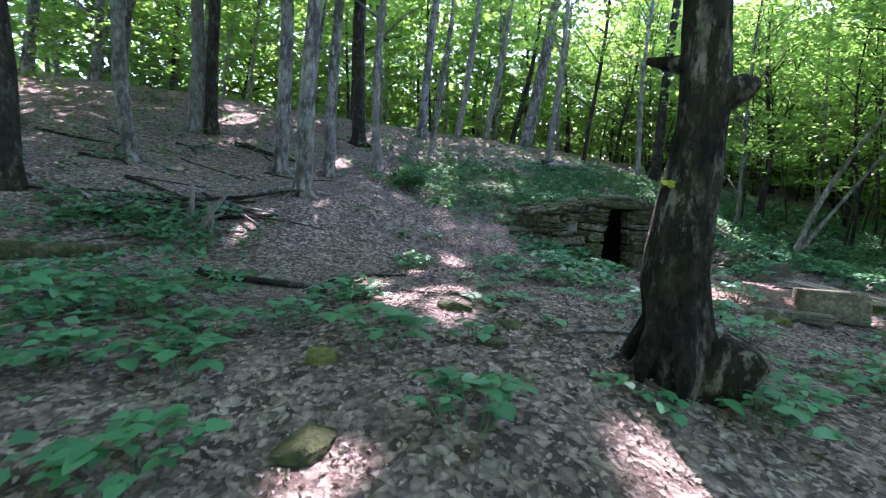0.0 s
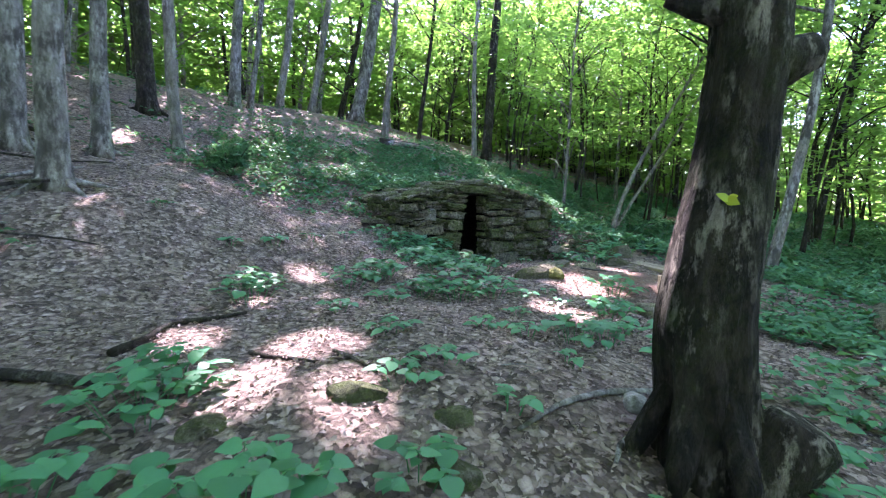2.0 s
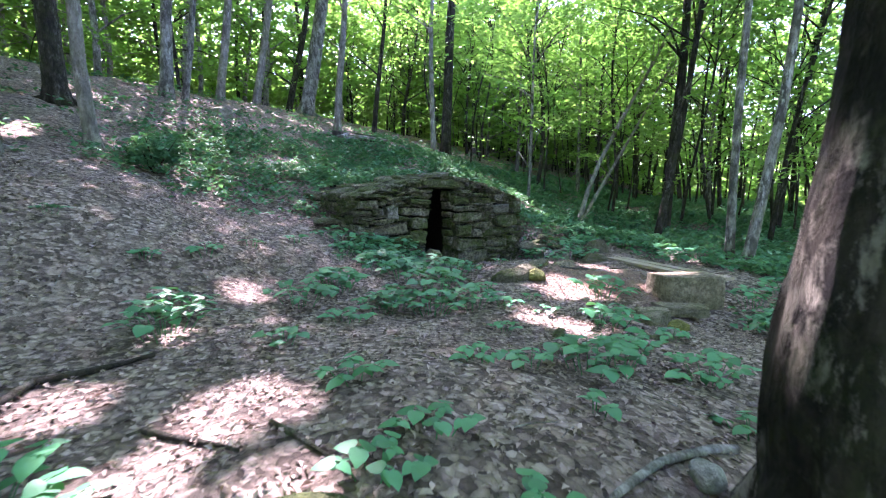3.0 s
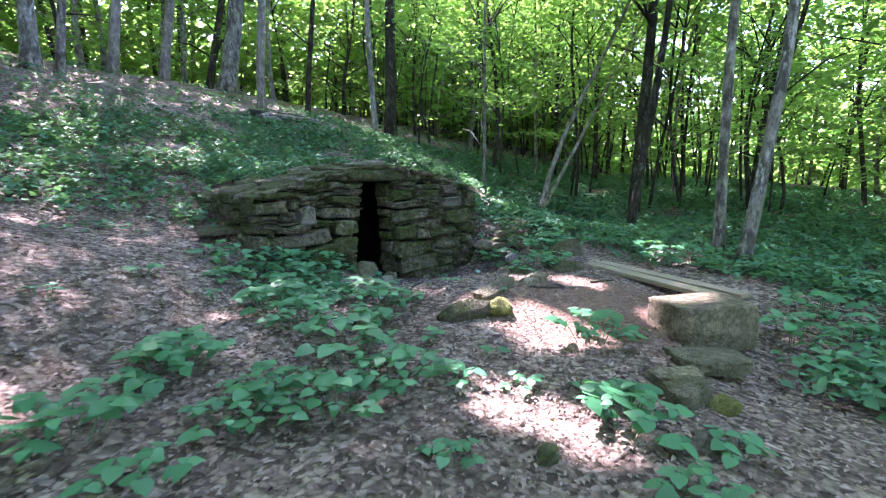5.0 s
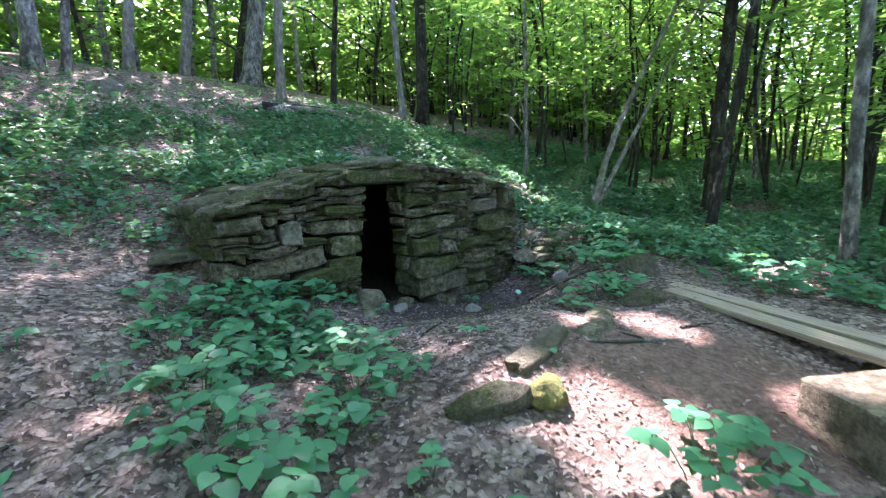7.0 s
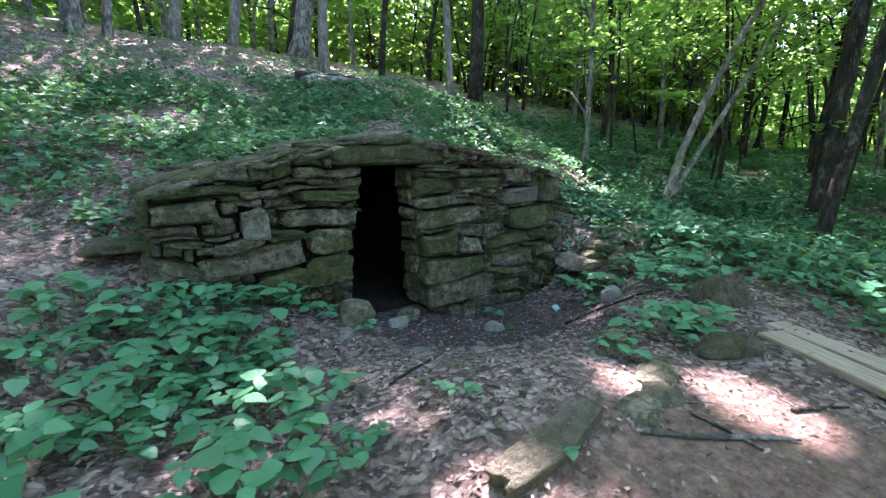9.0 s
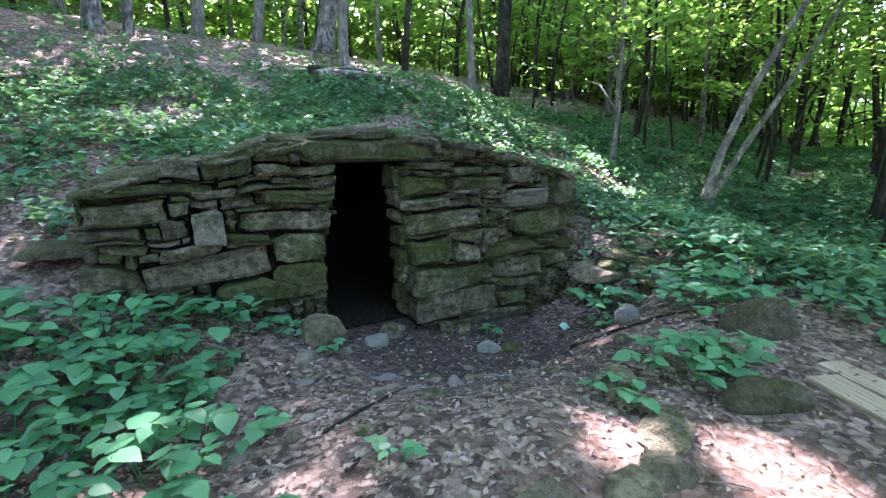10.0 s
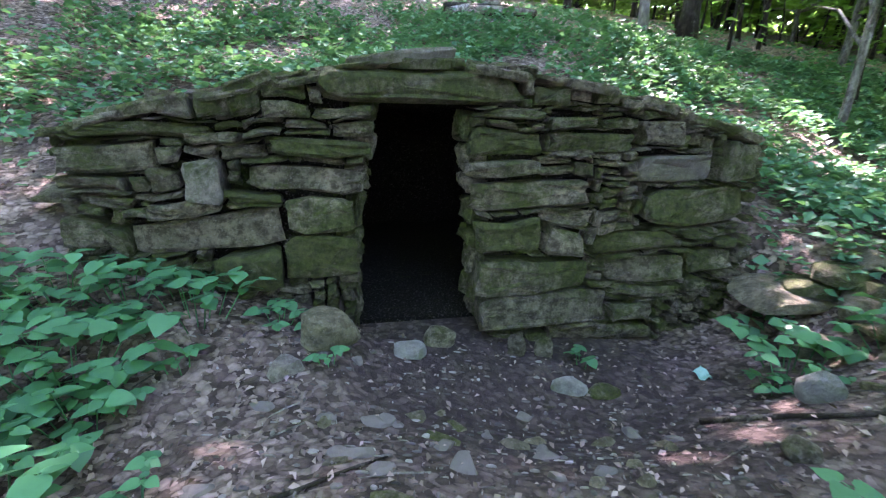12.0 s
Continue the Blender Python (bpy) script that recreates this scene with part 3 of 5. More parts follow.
def stone_mesh(w, h, d, rng, n=10, sharp=3.2):
    """A split block of stone with a rough face towards -y, its middle at the origin."""
    # corners of an uneven slab, then one more point on each side
    c = [(-1, -1), (1, -1), (1, 1), (-1, 1)]
    c = [(x * rng.uniform(0.88, 1.04), z * rng.uniform(0.74, 1.1)) for x, z in c]
    rim = []
    for k in range(4):
        a, b = c[k], c[(k + 1) % 4]
        cut = rng.uniform(0.03, 0.14)
        for f in (cut, rng.uniform(0.35, 0.65), 1 - rng.uniform(0.03, 0.14)):
            out = 1 + rng.uniform(-0.05, 0.08)
            rim.append(((a[0] + (b[0] - a[0]) * f) * w / 2 * (out if k % 2 else 1), (a[1] + (b[1] - a[1]) * f) * h / 2 * (1 if k % 2 else out)))
    n = len(rim)
    verts, faces = [], []
    tx, tz = rng.uniform(-0.16, 0.16), rng.uniform(-0.28, 0.16)
    edge = min(0.02, 0.15 * min(w, h))
    big = w * h > 0.025
    lump = [rng.uniform(-1, 1) for _ in range(4)]
    layers = [(d * 0.5, edge, 0), (-d * 0.36, 0.0, 0), (-d * 0.5, edge, 0)] + ([(-d * 0.5, 0.0, 0.5)] if big else [])
    for y, inset, shrink in layers:
        for k, (x, z) in enumerate(rim):
            j = rng.uniform(0.5, 1.8) * inset
            q = 1 - shrink * rng.uniform(0.7, 1.15)
            px, pz = (x - math.copysign(min(j, abs(x)), x)) * q, (z - math.copysign(min(j, abs(z)), z)) * q
            dent = rng.uniform(-0.016, 0.012) + 0.014 * lump[k * 4 // n] if y < 0 else 0
            verts.append((px, y + (px * tx + pz * tz + dent if y < 0 else 0), pz))
    for a in range(0, n * (len(layers) - 1), n):
        for k in range(n):
            q = (k + 1) % n
            faces.append((a + k, a + n + k, a + n + q, a + q))
    last = n * (len(layers) - 1)
    mid = len(verts)
    mx, mz = rng.uniform(-0.15, 0.15) * w, rng.uniform(-0.15, 0.15) * h
    verts.append((mx, -d * 0.5 - rng.uniform(0.0, 0.022) + mx * tx + mz * tz, mz))
    for k in range(n):
        faces.append((last + k, mid, last + (k + 1) % n))
    return mesh_of("stone", verts, faces)


def door_edges(h):
    l = np.interp(h, [0.2, 0.89, 1.28, 1.6], [0.90, 0.945, 1.0, 1.06])
    r = np.interp(h, [0.14, 0.67, 1.24, 1.61], [1.74, 1.68, 1.62, 1.6])
    return l, r


def drift(s, h):
    """How the courses wander from straight lines, so that each stone is fitted to its neighbours."""
    a = noise.noise(Vector((s * 3.2, h * 4.2, 1.7))), noise.noise(Vector((s * 2.6, h * 3.6, 8.1)))
    b = noise.noise(Vector((s * 9, h * 11, 3.3))), noise.noise(Vector((s * 8, h * 10, 5.9)))
    return Vector((0.05 * a[0] + 0.02 * b[0], 0, 0.055 * a[1] + 0.022 * b[1]))


def lay(wall, rows, rng, depth=0.2):
    for s, h, w, t in rows:
        big = w * t > 0.09
        me = stone_mesh(w - 0.012, t - 0.009, depth * rng.uniform(0.9, 1.2), rng)
        for v in me.vertices:
            v.co += drift(s + w / 2 + v.co.x, h + t / 2 + v.co.z)
        ob = part("stone", me, STONE, wall)
        ob.location = (s + w / 2, 0.085 - rng.uniform(0.0, 0.085) - (0.015 if big else 0), h + t / 2)
        ob.rotation_euler = (rng.uniform(-0.1, 0.1), rng.uniform(-0.04, 0.04), rng.uniform(-0.1, 0.1))


def fill_stones(wall, rows, lo, hi, skip_door, rng):
    """Thin pinning stones in all the room that the large ones leave."""
    step = 0.02
    ss, hh = np.arange(lo, hi, step), np.arange(-0.1, 1.95, step)
    S, H = np.meshgrid(ss, hh)
    free = (H < roof_line(S) - 0.05) & (H > np.interp(S, [p for p, _ in FOOT], [h for _, h in FOOT]) - 0.12)
    if skip_door:
        l, r = door_edges(H)
        free &= ~((S > l - 0.01) & (S < r + 0.01) & (H < 1.64))
        free &= ~((S > 0.76) & (S < 1.94) & (H > 1.61) & (H < 1.84))
    for s, h, w, t in rows:
        free &= ~((S > s - 0.005) & (S < s + w) & (H > h - 0.005) & (H < h + t))
    out = []
    for j in range(len(hh)):
        i = 0
        while i < len(ss):
            if not free[j, i]:
                i += 1
                continue
            tall, wide = int(rng.integers(2, 6)), int(rng.integers(4, 15))
            w = 0
            while i + w < len(ss) and w < wide and free[j, i + w]:
                w += 1
            t = 0
            while j + t < len(hh) and t < tall and free[j + t, i:i + w].all():
                t += 1
            free[j:j + t, i:i + w] = False
            if w * t >= 2:
                out.append((ss[i], hh[j], w * step, t * step))
            i += w
    return out


def slab_mesh(w, d, t, rng, n=9):
    """A flat, broken slab lying on its broad side."""
    verts, faces = [], []
    rim = []
    for k in range(n):
        a = 2 * math.pi * (k + rng.uniform(-0.3, 0.3)) / n
        r = (abs(math.cos(a)) ** 3 + abs(math.sin(a)) ** 3) ** (-1 / 3) * rng.uniform(0.84, 1.05)
        rim.append((math.cos(a) * r * w / 2, math.sin(a) * r * d / 2))
    for z, f in ((-t / 2, 0.94), (t * 0.2, 1.0), (t / 2, 0.93)):
        for x, y in rim:
            verts.append((x * f, y * f, z + rng.uniform(-0.12, 0.12) * t))
    for a in (0, n):
        for k in range(n):
            q = (k + 1) % n
            faces.append((a + k, a + q, a + n + q, a + n + k))
    faces.append(tuple(range(n - 1, -1, -1)))
    verts.append((0, 0, t * rng.uniform(0.5, 0.6)))
    for k in range(n):
        faces.append((2 * n + k, 2 * n + (k + 1) % n, len(verts) - 1))
    return mesh_of("slab", verts, faces)


def box(bm, lo, hi):
    vs = [bm.verts.new((x, y, z)) for z in (lo[2], hi[2]) for y in (lo[1], hi[1]) for x in (lo[0], hi[0])]
    for f in ((0, 2, 3, 1), (4, 5, 7, 6), (0, 1, 5, 4), (1, 3, 7, 5), (3, 2, 6, 7), (2, 0, 4, 6)):
        bm.faces.new([vs[i] for i in f])


def core(bm, s0, s1, d0, d1, bottom, n=10):
    """The earth-packed core of a wall, its top a little under the roof line."""
    cols = []
    for k in range(n + 1):
        s = s0 + (s1 - s0) * k / n
        b = bottom(s) if callable(bottom) else bottom
        top = float(roof_line(s)) - 0.09
        cols.append([bm.verts.new(p) for p in ((s, d0, b), (s, d1, b), (s, d1, top), (s, d0, top))])
    for a, b in zip(cols, cols[1:]):
        for k in range(4):
            q = (k + 1) % 4
            bm.faces.new((a[k], b[k], b[q], a[q]))
    bm.faces.new(cols[0]), bm.faces.new(cols[-1][::-1])


def build_hut():
    rng = np.random.default_rng(3)
    hut = thing("stone_hut", HUT_POSE, "low mossy dry-stone hut dug into the slope, doorway open", "hut")
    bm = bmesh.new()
    # near-black earth core: shade of the doorway's sides and stone gaps is coloured in
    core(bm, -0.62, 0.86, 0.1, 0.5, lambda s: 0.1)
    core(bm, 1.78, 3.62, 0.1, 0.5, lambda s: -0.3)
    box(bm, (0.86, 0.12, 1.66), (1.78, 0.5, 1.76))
    wall = part("front_wall", bm, EARTH_SHADE, hut, "front wall of mossy grey fieldstones")
    big = LEFT_STONES + LOW_STONES + RIGHT_STONES + CORNER_STONES
    lay(wall, big, rng)
    lay(wall, fill_stones(wall, big + [(-0.01, 1.08, 0.2, 0.24), (2.76, 1.13, 0.6, 0.2)], -0.64, 3.76, True, rng), rng, 0.16)
    ob = part("stone", stone_mesh(0.2, 0.24, 0.26, rng, 8, 5), PALE_STONE, wall, "pale squarish stone standing proud")
    ob.location = (0.09, 0.0, 1.2)
    ob = part("stone", stone_mesh(0.6, 0.21, 0.2, rng, 9, 3), PALE_STONE, wall, "large pale stone")
    ob.location = (3.06, 0.04, 1.235)
    lintel = part("lintel", stone_mesh(1.2, 0.22, 0.5, rng, 14, 6), MOSSY_STONE, wall, "long mossy lintel stone over the doorway")
    lintel.location = (1.35, 0.2, 1.72)
    # jambs of the doorway
    for side in (0, 1):
        h = 0.12
        while h < 1.58:
            t = rng.uniform(0.08, 0.24)
            l, r = door_edges(h + t / 2)
            ob = part("stone", stone_mesh(0.28, t - 0.01, 0.16, rng, 8, 5), STONE, wall)
            ob.location = ((l - 0.07) if side == 0 else (r + 0.07), 0.21, h + t / 2)
            ob.rotation_euler = (0, 0, radians(90 if side == 0 else -90))
            h += t
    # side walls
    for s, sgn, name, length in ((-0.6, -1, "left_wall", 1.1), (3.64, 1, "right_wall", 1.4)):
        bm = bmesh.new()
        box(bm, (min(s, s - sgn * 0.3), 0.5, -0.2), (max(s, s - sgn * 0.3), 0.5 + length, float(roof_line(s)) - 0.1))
        w = part(name, bm, EARTH_SHADE, hut)
        d = 0.05
        while d < length + 0.3:
            step = rng.uniform(0.2, 0.5)
            h = (0.35 if sgn < 0 else -0.1)
            while h < float(roof_line(s)) - 0.08:
                t = rng.uniform(0.07, 0.24)
                ob = part("stone", stone_mesh(step, t - 0.01, 0.2, rng), STONE, w)
                ob.location = (s - sgn * 0.05, d + step / 2, h + t / 2)
                ob.rotation_euler = (0, 0, radians(90 * sgn))
                h += t
            d += step
    # the room behind the doorway, its darkness painted as near-black earth
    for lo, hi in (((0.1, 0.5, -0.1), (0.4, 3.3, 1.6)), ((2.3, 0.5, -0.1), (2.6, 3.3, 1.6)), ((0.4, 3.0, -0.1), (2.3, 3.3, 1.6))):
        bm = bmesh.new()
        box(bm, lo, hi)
        part("room_wall", bm, EARTH_SHADE, hut)
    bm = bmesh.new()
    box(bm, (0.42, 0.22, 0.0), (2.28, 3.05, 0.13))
    part("room_floor", bm, EARTH_SHADE, hut)
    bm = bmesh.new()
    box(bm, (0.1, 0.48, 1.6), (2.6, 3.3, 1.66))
    part("room_ceiling", bm, EARTH_SHADE, hut)
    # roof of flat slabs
    roof = part("roof", mesh_roof(), EARTH_SHADE, hut, "roof of grey slabs with earth and leaves")
    s = -0.66
    while s < 3.66:
        w, t = rng.uniform(0.09, 0.34), rng.uniform(0.035, 0.1)
        sm = s + w / 2
        ob = part("coping_stone", stone_mesh(w - 0.01, t, rng.uniform(0.24, 0.34), rng), STONE, roof)
        tilt = math.atan((float(roof_line(sm + 0.1)) - float(roof_line(sm - 0.1))) / 0.2)
        ob.location = (sm, 0.1 + rng.uniform(-0.05, 0.04), float(roof_line(sm)) - 0.05 + t * 0.35)
        ob.rotation_euler = (rng.uniform(-0.08, 0.08), -tilt + rng.uniform(-0.12, 0.12), rng.uniform(-0.15, 0.15))
        s += w
    for d in (0.12, 0.36, 0.7, 1.0):
        s = -0.72 + rng.uniform(0, 0.2)
        while s < 3.6:
            w = rng.uniform(0.16, 0.5)
            me = slab_mesh(w * 1.08, rng.uniform(0.4, 0.55), rng.uniform(0.025, 0.07), rng)
            ob = part("slab", me, STONE, roof)
            sm = s + w / 2
            ob.location = (sm, d + rng.uniform(-0.08, 0.06), float(roof_line(sm)) - 0.04 + 0.02 * d + rng.uniform(-0.02, 0.03))
            tilt = math.atan((float(roof_line(sm + 0.1)) - float(roof_line(sm - 0.1))) / 0.2)
            ob.rotation_euler = (0.03 + rng.uniform(-0.03, 0.03), -tilt + rng.uniform(-0.04, 0.04), rng.uniform(-0.3, 0.3))
            s += w
    ob = part("slab", slab_mesh(0.72, 0.5, 0.06, rng, 11), PALE_STONE, roof, "pale capping slab")
    ob.location = (1.22, 0.14, 1.885)
    ob.rotation_euler = (0.03, -0.12, 0.1)


def mesh_roof():
    bm = bmesh.new()
    cols = []
    for k in range(25):
        s = -0.62 + 4.24 * k / 24
        t = float(roof_line(s))
        cols.append([bm.verts.new(p) for p in ((s, 0.1, t - 0.09), (s, 1.5, t - 0.05), (s, 1.5, t - 0.02), (s, 0.1, t - 0.06))])
    for a, b in zip(cols, cols[1:]):
        for k in range(4):
            bm.faces.new((a[k], b[k], b[(k + 1) % 4], a[(k + 1) % 4]))
    bm.faces.new(cols[0]), bm.faces.new(cols[-1][::-1])
    return bm


build_hut()

# ---- the old tree beside the path ----
def old_tree():
    x, y = 1.53, 2.68
    z = gz(x, y) - 0.1
    ob = thing("old_tree", (x, y, z), "old crooked tree with dark blotchy bark and burls", "tree")
    bm = bmesh.new()
    hs = [0, 0.12, 0.28, 0.5, 0.8, 1.1, 1.4, 1.65, 1.9, 2.2, 2.6, 3.2, 4.2, 6, 8.5, 11]
    rs = [0.225, 0.215, 0.205, 0.2, 0.19, 0.172, 0.152, 0.142, 0.142, 0.138, 0.132, 0.128, 0.12, 0.1, 0.07, 0.03]
    xs = [0.05, 0.05, 0.03, 0.0, -0.035, -0.02, 0.01, 0.025, 0.03, 0.01, -0.02, -0.1, -0.1, 0.1, 0.4, 0.6]
    fine = [h * 0.035 for h in range(92)] + [3.5, 4.2, 5, 6, 7.2, 8.5, 9.8, 11]
    rings = tube(bm, [(float(np.interp(h, hs, xs)), -0.4 * float(np.interp(h, hs, xs)), h) for h in fine], [float(np.interp(h, hs, rs)) for h in fine], 56)
    # flutes, bulges and knots of the old bark
    for h, ring in zip(fine, rings):
        mid = sum((v.co for v in ring), Vector()) / len(ring)
        for k, v in enumerate(ring):
            a = 2 * math.pi * k / len(ring)
            u = Vector((math.cos(a), math.sin(a), h * 0.55))
            f = 1 + 0.13 * noise.noise(u * 2.1 + Vector((4, 0, 0))) + 0.09 * noise.noise(Vector((u.x * 4.5, u.y * 4.5, h * 1.1))) + 0.045 * noise.noise(Vector((u.x * 9, u.y * 9, h * 5))) - 0.11 * max(0.0, noise.noise(Vector((u.x * 3, u.y * 3, h * 4 + 7))) - 0.12)
            v.co = mid + (v.co - mid) * f
    rng = np.random.default_rng(8)
    for k in range(6):
        a = 0.4 + k * 1.05 + rng.uniform(-0.2, 0.2)
        e = rng.uniform(0.24, 0.34)
        tube(bm, [(math.cos(a) * 0.12, math.sin(a) * 0.12, 0.5), (math.cos(a) * 0.27, math.sin(a) * 0.27, 0.2), (math.cos(a) * e, math.sin(a) * e, gz(x + math.cos(a) * e, y + math.sin(a) * e) - z - 0.03)], [0.07, 0.055, 0.02], 8, 0.3, k, 5)
    trunk = part("trunk", bm, BARK_OLD, ob, smooth=True)
    bm = bmesh.new()
    tube(bm, [(0.0, 0, 1.76), (0.12, -0.08, 1.85), (0.21, -0.13, 1.9), (0.26, -0.16, 1.91)], [0.09, 0.1, 0.075, 0.03], 12, 0.5, 3, 6)
    part("burl", bm, BARK_OLD, trunk, "dark knobbly burl", True)
    bm = bmesh.new()
    tube(bm, [(-0.06, 0, 2.03), (-0.17, 0.1, 2.06), (-0.26, 0.17, 2.09)], [0.065, 0.045, 0.02], 9, 0.4, 5, 6)
    part("broken_branch", bm, BARK_OLD, trunk, "stub of a broken branch", True)
    bm = bmesh.new()
    tube(bm, [(0.1, -0.06, 0.05), (0.22, -0.18, 0.2), (0.29, -0.25, 0.36), (0.3, -0.26, 0.39)], [0.17, 0.16, 0.14, 0.11], 12, 0.35, 9, 5)
    part("sawn_stub", bm, BARK_OLD, trunk, "dark sawn-off stub at the foot", True)
    for k, (a, h, e, r) in enumerate(((0.4, 2.9, 2.2, 0.05), (2.2, 3.6, 2.4, 0.05), (4.0, 4.4, 2.6, 0.05), (5.3, 5.2, 2.2, 0.04), (1.2, 6.2, 2.2, 0.04))):
        bm = bmesh.new()
        q = Vector((-0.08, 0.03, h))
        d = Vector((math.cos(a), math.sin(a), 0.45))
        tube(bm, [q, q + d * e * 0.4 + Vector((0, 0, 0.1)), q + d * e], [r, r * 0.7, 0.012], 6, 0.2, k)
        part("limb", bm, BARK_OLD, ob, smooth=True)
    p, s, up, _ = crown_mesh(np.array([0.3, 0.0]), 3.8, 12, 4.0, rng, 110, 0.13)
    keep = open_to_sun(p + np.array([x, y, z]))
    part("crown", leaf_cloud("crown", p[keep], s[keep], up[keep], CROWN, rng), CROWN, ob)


old_tree()

# ---- herbs, stones, planks and sticks ----
def blade_mesh(size, rng):
    """A heart-shaped leaf with a folded midrib and a drooping tip, its stalk end at the origin, pointing along +x."""
    half = [(0.0, 0.0), (-0.06, 0.2), (0.05, 0.4), (0.28, 0.47), (0.56, 0.37), (0.83, 0.16), (1.0, 0.0)]
    verts, faces = [], []
    mids = [0.0, 0.02, 0.12, 0.3, 0.55, 0.8, 1.0]

    def drop(u):
        return -0.2 * u * u

    for u in mids:
        verts.append((u * size, 0, drop(u) * size))
    n = len(mids)
    for sgn in (1, -1):
        base = len(verts)
        for u, v in half[1:-1]:
            verts.append((u * size, sgn * v * size * rng.uniform(0.92, 1.05), (drop(u) + 0.13 * v - 0.25 * v * v + rng.uniform(-0.02, 0.02)) * size))
        ring = [0] + list(range(base, base + 5)) + [n - 1]
        for k in range(6):
            q = (k, k + 1, ring[k + 1], ring[k]) if k > 0 else (0, 1, ring[1])
            q = tuple(dict.fromkeys(q))
            faces.append(q if sgn < 0 else q[::-1])
    me = mesh_of("leaf", verts, faces)
    me.polygons.foreach_set("use_smooth", [True] * len(me.polygons))
    return me


def herb(seed, stems, height, reach, leaf):
    """A broad-leaved woodland herb: a low dome of leaves that shelve outwards from many thin stems."""
    rng = np.random.default_rng(seed)
    ob = thing("herb", (0, 0, -50), "broad-leaved green herb growing from the leaf litter", "plant", "broad-leaved herbs")
    blades = [blade_mesh(leaf * f, rng) for f in (0.6, 0.82, 1.0, 1.18)]
    for me in blades:
        me.materials.append(HERB)
    bm = bmesh.new()
    for k in range(stems):
        a = 2.4 * k + rng.uniform(-0.4, 0.4)
        r = reach * math.sqrt((k + 0.5) / stems) * rng.uniform(0.85, 1.1)
        h = height * (1.08 - 0.5 * (r / reach) ** 2) * rng.uniform(0.82, 1.1)
        foot = Vector((math.cos(a) * r * 0.45, math.sin(a) * r * 0.45, -0.03))
        tip = Vector((math.cos(a) * r, math.sin(a) * r, h))
        mid = foot.lerp(tip, 0.55) + Vector((0, 0, 0.04))
        tube(bm, [foot, mid, tip], [0.004, 0.003, 0.0018], 4, cap=False)
        for j in range(5):
            low = j > 2
            p = mid.lerp(tip, rng.uniform(0.1, 0.5)) if low else tip
            b = a + (j - 1) * 2.1 + rng.uniform(-0.4, 0.4)
            q = p + Vector((math.cos(b), math.sin(b), rng.uniform(-0.15, 0.25))) * leaf * rng.uniform(0.05, 0.25)
            tube(bm, [p, q], [0.002, 0.0015], 3, cap=False)
            lo = part("leaf", blades[int(rng.integers(0, 2 if low else 4))], HERB, ob)
            lo.matrix_basis = Matrix.Translation(q) @ Euler((rng.uniform(-0.3, 0.3), rng.uniform(-0.12, 0.3), b)).to_matrix().to_4x4()
    tagged(part("stem", bm, HERB, ob), kind="stuff")
    return ob


